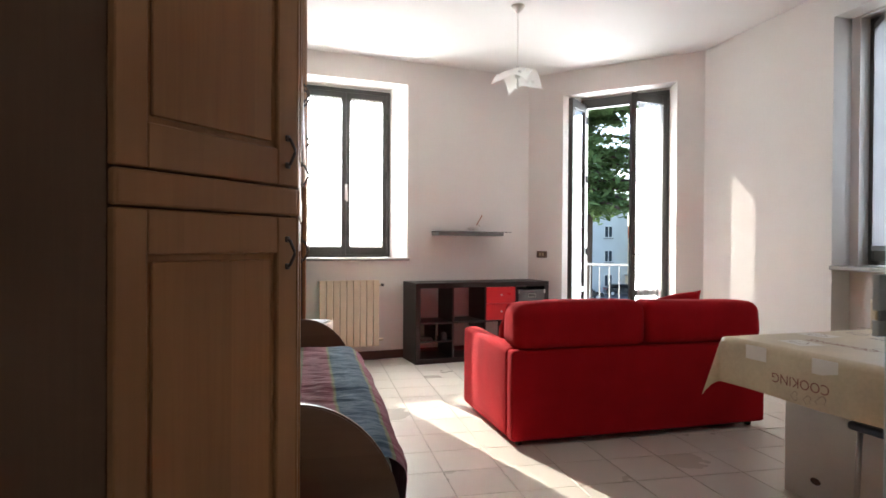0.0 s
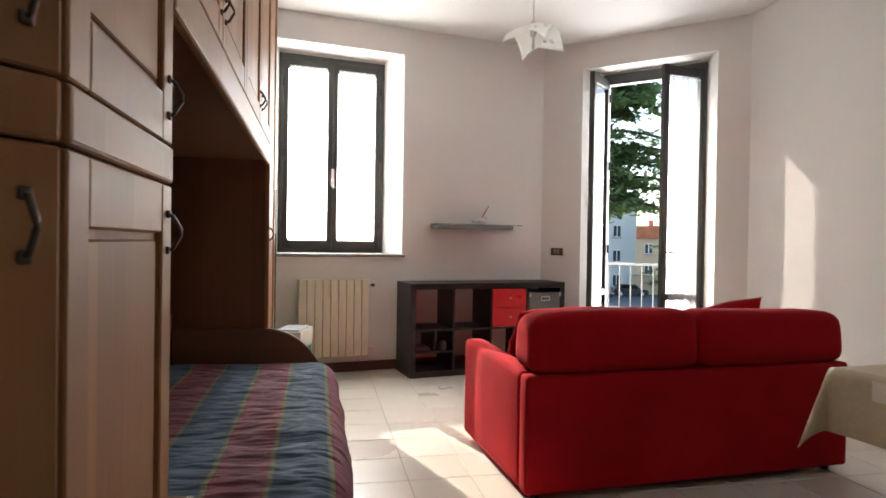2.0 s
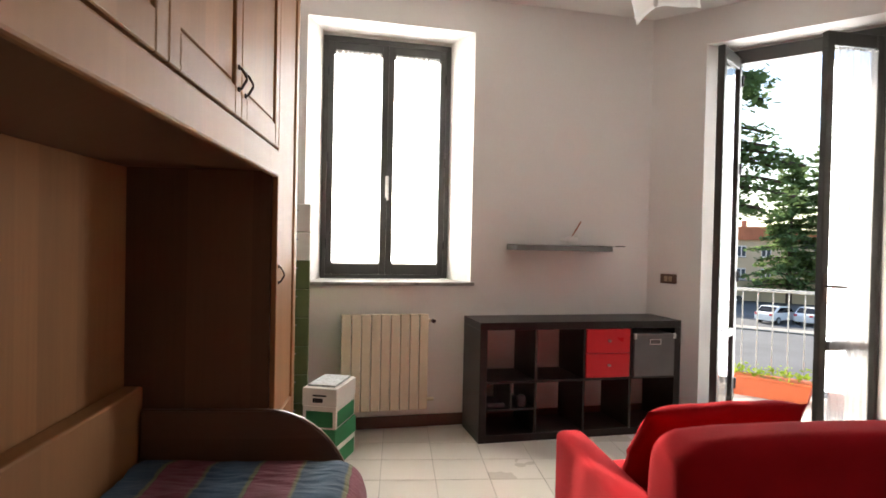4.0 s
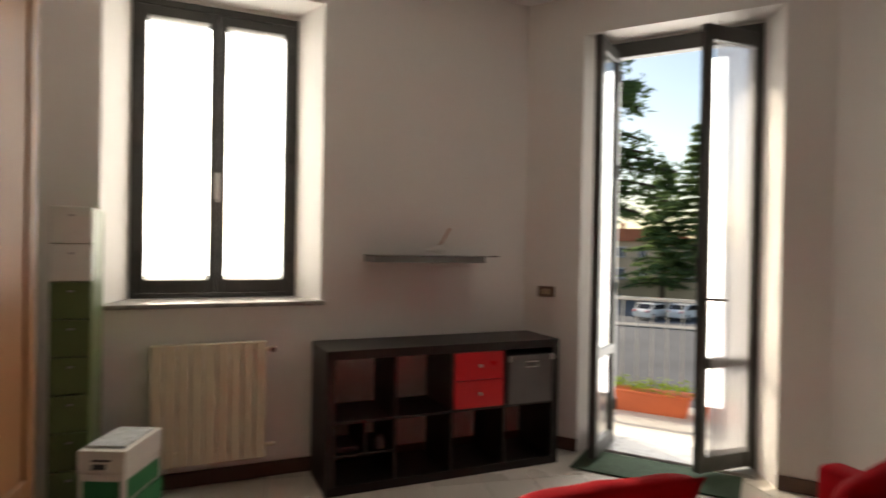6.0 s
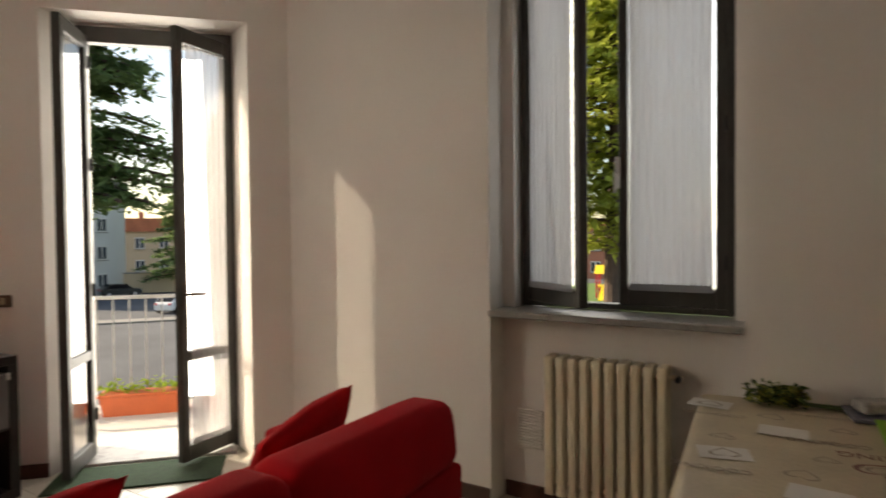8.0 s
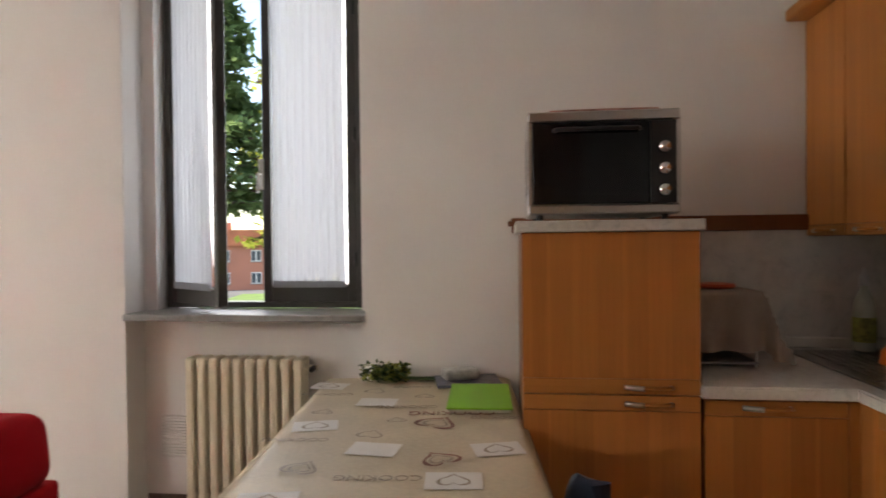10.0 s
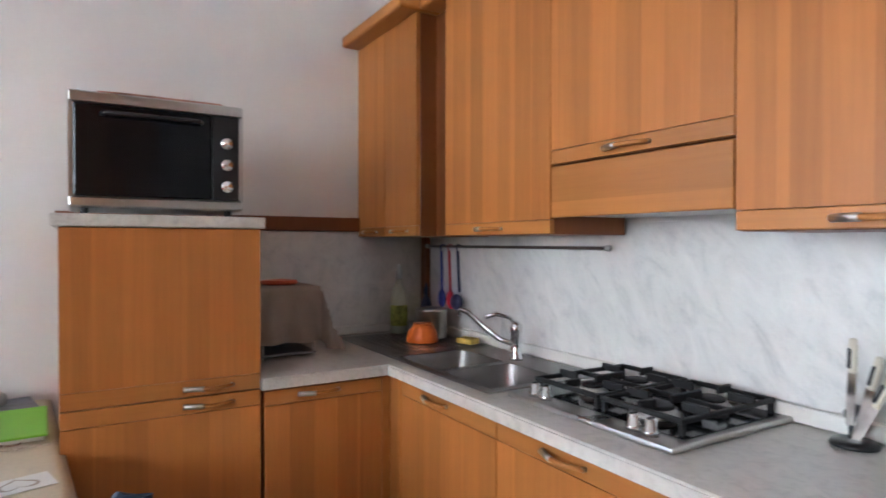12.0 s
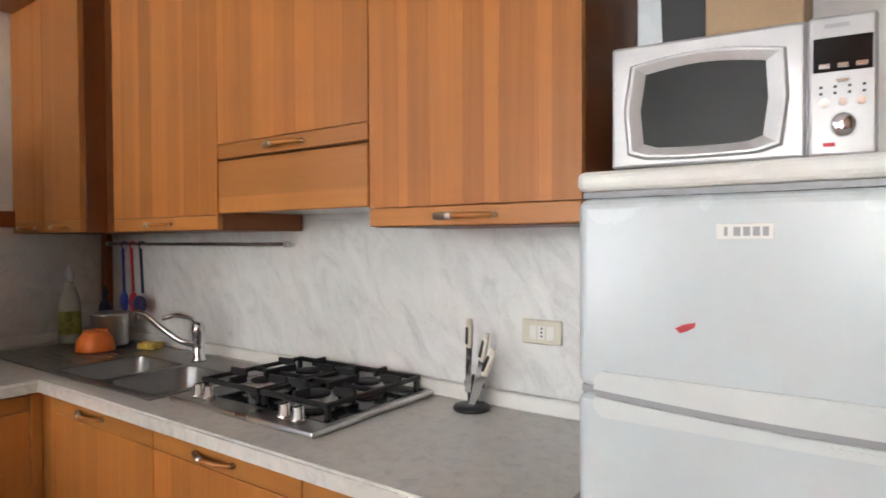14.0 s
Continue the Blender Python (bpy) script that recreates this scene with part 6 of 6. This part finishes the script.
solid("ground", box(-150, 1500, -1500, 1500, GZ - 0.5, GZ, 0), M_ASPH, label="grey asphalt street and car park below the balcony", category="ground", kind="structure")
solid("lawn", box(34, 78, -30, 17, GZ + 0.01, GZ + 0.10, 0), M_GRASS, label="green lawn of the garden across the street", category="lawn", kind="structure")
solid("pavement", box(-9, 9, -0.9, 0.9, GZ + 0.005, GZ + 0.13, 0.02), M_PAVE, pose(35.7, 33.9, 0, 0, 0, -48), label="pale kerbed pavement strip by the car park", category="pavement", kind="structure")
# balcony
solid("balcony_slab", box(-0.9, 3.2, 0.46, 1.75, -0.22, -0.03, 0.01), M_BALC, DW, label="pale tiled balcony slab outside the door", category="balcony", kind="structure")
rg = thing("balcony_railing", DW, "grey metal balcony railing with upright bars", "railing")
part("top_rail", box(-0.9, 3.2, 1.66, 1.70, 0.90, 0.93, 0.004), M_RAILP, rg)
part("bottom_rail", box(-0.9, 3.2, 1.67, 1.69, 0.06, 0.08, 0.003), M_RAILP, rg)
data = None
for k in range(31):
    if data is None:
        data = part("bar", box(-0.006, 0.006, 1.674, 1.686, 0.081, 0.899, 0.002), M_RAILP, rg)
        data.location.x = -0.85
    else:
        o = new("bar", data.data)
        o.parent, o.location = rg, (-0.85 + k * 0.13, 0, 0)
for x in (-0.88, 1.1, 3.18):
    part("post", box(x - 0.015, x + 0.015, 1.665, 1.695, -0.03, 0.90, 0.003), M_RAILP, rg)
M_FLOWER = leafy("geranium_leaf", (0.28, 0.40, 0.05))


def leaf_cloud(bm, centre, size, n, leaf, flat=1.0, rnd=random):
    """Adds n small leaf blades round a centre."""
    for _ in range(n):
        p = Vector((rnd.gauss(0, 1) * size[0], rnd.gauss(0, 1) * size[1], rnd.gauss(0, 1) * size[2])) + centre
        d = Vector((rnd.uniform(-1, 1), rnd.uniform(-1, 1), rnd.uniform(-0.6, 0.6) * flat)).normalized()
        s = d.cross(Vector((rnd.uniform(-0.4, 0.4), rnd.uniform(-0.4, 0.4), 1))).normalized()
        l = leaf * rnd.uniform(0.6, 1.4)
        bm.faces.new([bm.verts.new(v) for v in (p - d * l * 0.5, p + s * l * 0.24, p + d * l * 0.5, p - s * l * 0.24)])


random.seed(21)
for x in (-0.15, 0.62, 1.39):
    pl = thing("planter", DW @ pose(x, 1.42, -0.03), "orange-red plastic planter with leafy plants on the balcony", "planter", "balcony planters")
    part("trough", prism(bmesh.new(), [(-0.30, -0.06), (0.30, -0.06), (0.33, 0.10), (-0.33, 0.10)], -0.085, 0.085, pose(0, 0, 0.06, 90, 0, 0)), M_TERRA, pl)
    part("rim", box(-0.345, 0.345, -0.10, 0.10, 0.155, 0.18, 0.008, 2), M_TERRA, pl)
    bm = bmesh.new()
    for k in range(14):
        leaf_cloud(bm, Vector((-0.30 + 0.6 * k / 13, random.uniform(-0.05, 0.05), 0.215 + random.uniform(-0.01, 0.03))), (0.035, 0.05, 0.028), 22, 0.05)
    tagged(part("foliage", bm, M_FLOWER, pl), kind="stuff")


def window_far(parent, m, w, h):
    f = part("window", box(-w / 2, w / 2, -0.05, 0.02, 0, h, 0), M_PLASTIC, parent)
    f.matrix_basis = m
    for s in (-1, 1):
        part("pane", box(s * w / 4 - w * 0.19, s * w / 4 + w * 0.19, -0.07, -0.045, h * 0.07, h * 0.93, 0), M_WGLASS, f)
    part("sill", box(-w / 2 - 0.1, w / 2 + 0.1, -0.2, 0.02, -0.12, -0.002, 0), M_PAVE, f)


def building(m, w, d, h, wallmat, storeys, cols, label, pitched=True):
    """A house: local x across its front, y to the back, z from the ground."""
    b_ = thing("building", m, label, "building", "buildings across the street")
    part("wall", box(0, w, 0, d, 0, h, 0), wallmat, b_)
    if pitched:
        bm = prism(bmesh.new(), [(-0.6, 0), (w + 0.6, 0), (w * 0.75, 2.2), (w * 0.25, 2.2)], -0.6, d + 0.6, Matrix(((1, 0, 0, 0), (0, 0, 1, 0), (0, 1, 0, h), (0, 0, 0, 1))))
        rf = part("roof", bm, M_ROOF, b_)
        part("chimney", box(w * 0.4, w * 0.4 + 0.8, d * 0.4, d * 0.4 + 0.6, h + 1.5, h + 3.4, 0.02), M_BLDR, rf)
    else:
        part("roof", box(-0.3, w + 0.3, -0.3, d + 0.3, h + 0.001, h + 0.4, 0.02), M_PAVE, b_)
    for j in range(storeys):
        for i in range(cols):
            window_far(b_, pose(w * (i + 0.5) / cols, 0, 0.9 + j * (h / storeys)), min(1.4, w / cols * 0.5), h / storeys * 0.5)
    return b_


building(pose(37.2, 55.6, GZ, 0, 0, 10), 14.5, 12, 12.5, M_BLDG, 4, 2, "pale grey apartment building with flat roof across the street", False)
building(pose(66.5, 87.6, GZ, 0, 0, -44), 22, 10, 7.5, M_BLDY, 2, 6, "cream house with a terracotta roof behind the trees")
building(pose(87.2, 68.2, GZ, 0, 0, -50), 24, 10, 8.5, M_BLDY, 2, 6, "long cream house with a terracotta roof in the distance")
building(pose(82, 40, GZ, 0, 0, -80), 46, 12, 6.2, M_BLDR, 2, 11, "brick-red two-storey school building with pale windows beyond the lawn")
gw = thing("garden_wall", pose(50.4, 57.2, GZ, 0, 0, -47), "low cream rendered wall with coping by the car park", "wall")
part("wall", box(0, 30, 0, 0.35, 0, 2.3, 0.02), M_BLDY, gw)
part("coping", box(-0.1, 30.1, -0.1, 0.45, 2.301, 2.42, 0.02), M_PAVE, gw)


def car(m, mat, label):
    c_ = thing("car", m, label, "car", "parked cars")
    prof = [(-2.05, 0.30), (2.05, 0.30), (2.10, 0.62), (1.95, 0.80), (1.05, 0.92), (0.45, 1.42), (-1.15, 1.45), (-1.85, 0.98), (-2.08, 0.85)]
    Z = Matrix(((1, 0, 0, 0), (0, 0, 1, 0), (0, 1, 0, 0), (0, 0, 0, 1)))
    bm = prism(bmesh.new(), prof, -0.82, 0.82, Z)
    bmesh.ops.bevel(bm, geom=bm.edges[:], offset=0.07, segments=2, affect="EDGES")
    part("body", bm, mat, c_, smooth=False)
    for s in (-1, 1):
        part("side_window", prism(bmesh.new(), [(0.85, 0.93), (0.38, 1.36), (-1.05, 1.38), (-1.55, 0.98)], 0, 0.02, Matrix.Translation((0, s * 0.82 - (0.02 if s < 0 else 0), 0)) @ Z), M_DARKGLASS, c_)
    for x, nm in ((0.80, "windscreen"), (-1.53, "rear_window")):
        o = part(nm, box(-0.36, 0.36, -0.70, 0.70, -0.01, 0.012, 0.005), M_DARKGLASS, c_)
        o.matrix_basis = pose(x, 0, 1.2, 0, 40 if x > 0 else -34, 0)
    for x in (-1.3, 1.3):
        for s in (-1, 1):
            w_ = part("wheel", cyl(bmesh.new(), (x, s * 0.66, 0.31), (x, s * 0.86, 0.31), 0.31, seg=20), M_IRON, c_)
            part("rim", cyl(bmesh.new(), (x, s * 0.855, 0.31), (x, s * 0.875, 0.31), 0.19, seg=16), M_SILVER, w_)
    for s in (-1, 1):
        part("headlight", box(1.93, 2.09, s * 0.62 - 0.16, s * 0.62 + 0.16, 0.64, 0.78, 0.03), M_CHROME, c_)
        part("tail_light", box(-2.09, -1.97, s * 0.62 - 0.13, s * 0.62 + 0.13, 0.72, 0.92, 0.03), M_URED, c_)


M_CARW = paint("car_white", (0.72, 0.73, 0.74), 0.25, vary=0.03, coat=0.5)
M_CARK = paint("car_black", (0.012, 0.013, 0.016), 0.25, vary=0.1, coat=0.5)
car(pose(40.0, 38.0, GZ, 0, 0, 16), M_CARW, "white hatchback parked in the car park")
car(pose(42.5, 36.6, GZ, 0, 0, 18), M_CARW, "white hatchback parked beside another")
car(pose(47.7, 54.5, GZ, 0, 0, -24), M_CARK, "black car parked by the garden wall")
car(pose(40.5, 51.9, GZ, 0, 0, -29), M_CARK, "black car standing on the far side of the street")
for k in range(3):
    bn_ = thing("waste_bin", pose(57 + 1.3 * k, 66.8 - 1.1 * k, GZ), "dark wheeled waste bin by the wall", "bin", "waste bins")
    part("body", prism(bmesh.new(), [(-0.35, -0.35), (0.35, -0.35), (0.35, 0.35), (-0.35, 0.35)], 0.05, 1.25), M_UDARK, bn_)
    part("lid", box(-0.4, 0.4, -0.42, 0.4, 1.251, 1.33, 0.03), M_UDARK, bn_)


def conifer(name, m, h, r, mat, seed, label, tiers=26, low=0.12, droop=0.25, leaf=0.34, lean=0.0, per=1.0):
    """A tapered trunk with tiers of drooping limbs that carry many small needle sprays."""
    rnd = random.Random(seed)
    t_ = thing(name, m, label, "tree", "trees across the street")
    part("trunk", tube(bmesh.new(), [(lean * k / 8 * (1 - k / 16), 0.1 * math.sin(k), h * k / 8) for k in range(9)], 0.02 * h, 10), M_BARK, t_)
    for v in t_.children[0].data.vertices:
        f = 1 - 0.85 * v.co.z / h
        cx = lean * (v.co.z / h) * (1 - v.co.z / h / 2)
        v.co.x, v.co.y = cx + (v.co.x - cx) * f, v.co.y * f
    lb, lf = bmesh.new(), bmesh.new()
    for k in range(tiers):
        f = low + (1 - low) * k / tiers
        z = h * f
        reach = r * (1 - f) ** 0.75 * rnd.uniform(0.7, 1.15) + 0.3
        for q in range(rnd.randint(5, 7)):
            a = rnd.uniform(0, 2 * math.pi)
            L = reach * rnd.uniform(0.65, 1.1)
            d = Vector((math.cos(a), math.sin(a), 0))
            cx = lean * f * (1 - f / 2)
            pts = [Vector((cx, 0, z)) + d * L * s + Vector((0, 0, 0.12 * L * s - droop * L * s * s)) for s in (0, 0.35, 0.7, 1.0)]
            tube(lb, pts, 0.035 + 0.008 * L, 5)
            for s in range(3, 13):
                s2 = s / 12
                p = Vector((cx, 0, z)) + d * L * s2 + Vector((0, 0, 0.12 * L * s2 - droop * L * s2 * s2))
                wd = 0.16 * L * (1.15 - s2) + 0.18
                leaf_cloud(lf, p + Vector((0, 0, -0.10)), (wd, wd, 0.10 + 0.05 * wd), max(3, int(9 * per)), leaf, 0.8, rnd)
    part("branchwork", lb, M_BARK, t_)
    tagged(part("crown", lf, mat, t_), kind="stuff")
    return t_


conifer("cedar_tree", pose(14.7, 15.4, GZ), 17.5, 5.8, M_PINE, 3, "large dark cedar with drooping layered branches", 30, 0.45, 0.22, 0.34, 0.0, 1.8)
conifer("fir_tree", pose(55.0, 52.4, GZ), 17.0, 5.4, M_PINE, 5, "dark green fir behind the car park wall", 24, 0.12, 0.2, 0.6)
conifer("fir_tree", pose(58.4, 50.1, GZ), 22.0, 5.0, M_PINE, 6, "tall dark green fir behind the car park", 24, 0.12, 0.2, 0.6)
conifer("deodar_tree", pose(25.0, -0.9, GZ), 19.0, 4.6, M_PINE2, 8, "bright green deodar with layered sunlit branches", 30, 0.32, 0.25, 0.42)
conifer("leaning_pine", pose(22.0, 2.2, GZ), 15.5, 3.0, M_PINE, 11, "leaning pine with bare lower trunk", 18, 0.50, 0.15, 0.4, -1.2)
conifer("fir_tree", pose(60, 31, GZ), 15.0, 5.0, M_PINE2, 13, "green fir on the edge of the lawn", 20, 0.1, 0.2, 0.7)
pf = thing("play_frame", pose(60.5, 3.4, GZ + 0.10), "red and yellow playground frame on the lawn", "playground")
M_PLAYY = paint("play_yellow", (0.7, 0.5, 0.03), 0.4)
for x in (0, 2.0):
    for y in (0, 1.6):
        part("post", box(x - 0.08, x + 0.08, y - 0.08, y + 0.08, 0, 2.4, 0.01), M_URED, pf)
part("roof", prism(bmesh.new(), [(-0.3, 2.401), (2.3, 2.401), (1.0, 3.2)], -0.2, 1.8, Matrix(((1, 0, 0, 0), (0, 0, 1, 0), (0, 1, 0, 0), (0, 0, 0, 1)))), M_PLAYY, pf)
part("slide", prism(bmesh.new(), [(0.0, 1.2), (-2.4, 0.1), (-2.4, 0.0), (0.0, 1.05)], 0.4, 1.1, Matrix(((1, 0, 0, 0), (0, 0, 1, 0), (0, 1, 0, 0), (0, 0, 0, 1)))), M_PLAYY, pf)
part("deck", box(-0.05, 2.05, -0.05, 1.65, 1.06, 1.18, 0.01), M_PLAYY, pf)

# ---- floor tiles ----
PITCH, GAP, TURN = 0.305, 0.004, -9.7
tile = mesh_of("tile", box(-PITCH / 2 + GAP / 2, PITCH / 2 - GAP / 2, -PITCH / 2 + GAP / 2, PITCH / 2 - GAP / 2, -0.006, 0.0, 0.0015), M_TILE)
TM = pose(1.142, -0.55, 0, 0, 0, TURN)
OUT = (DW.to_3x3() @ Vector((0, 1, 0)))
rest = bmesh.new()
cells = []
for i in range(-24, 24):
    for j in range(-36, 12):
        p = TM @ Vector(((i + 0.5) * PITCH, (j + 0.37) * PITCH, 0))
        q = ES.inverted() @ p
        inside = -1.5 < p.x and q.x < XE + 0.12 and -7.1 < q.y and (q.x < 0.9 or q.y > YS - 0.12) and (SK.inverted() @ p).x > -0.75 and p.y < YN + 0.10 and (p - A).dot(OUT) < 0.16
        if inside:
            cells.append((abs(p.x - 1.2) + 0.45 * abs(p.y + 2.0), i, j))
cells.sort()
rnd = random.Random(2)
for n, (_, i, j) in enumerate(cells):
    m = Matrix.Translation((0, 0, rnd.uniform(-0.0004, 0.0004))) @ TM @ Matrix.Translation(((i + 0.5) * PITCH, (j + 0.37) * PITCH, 0))
    if n < 300:
        o = new("tile", tile)
        o.parent, o.matrix_basis = floor, m
    else:
        k = len(rest.verts)
        rest.from_mesh(tile)
        rest.verts.ensure_lookup_table()
        for v in rest.verts[k:]:
            v.co = m @ v.co
tagged(part("tile_rest", rest, M_TILE, floor), kind="stuff")
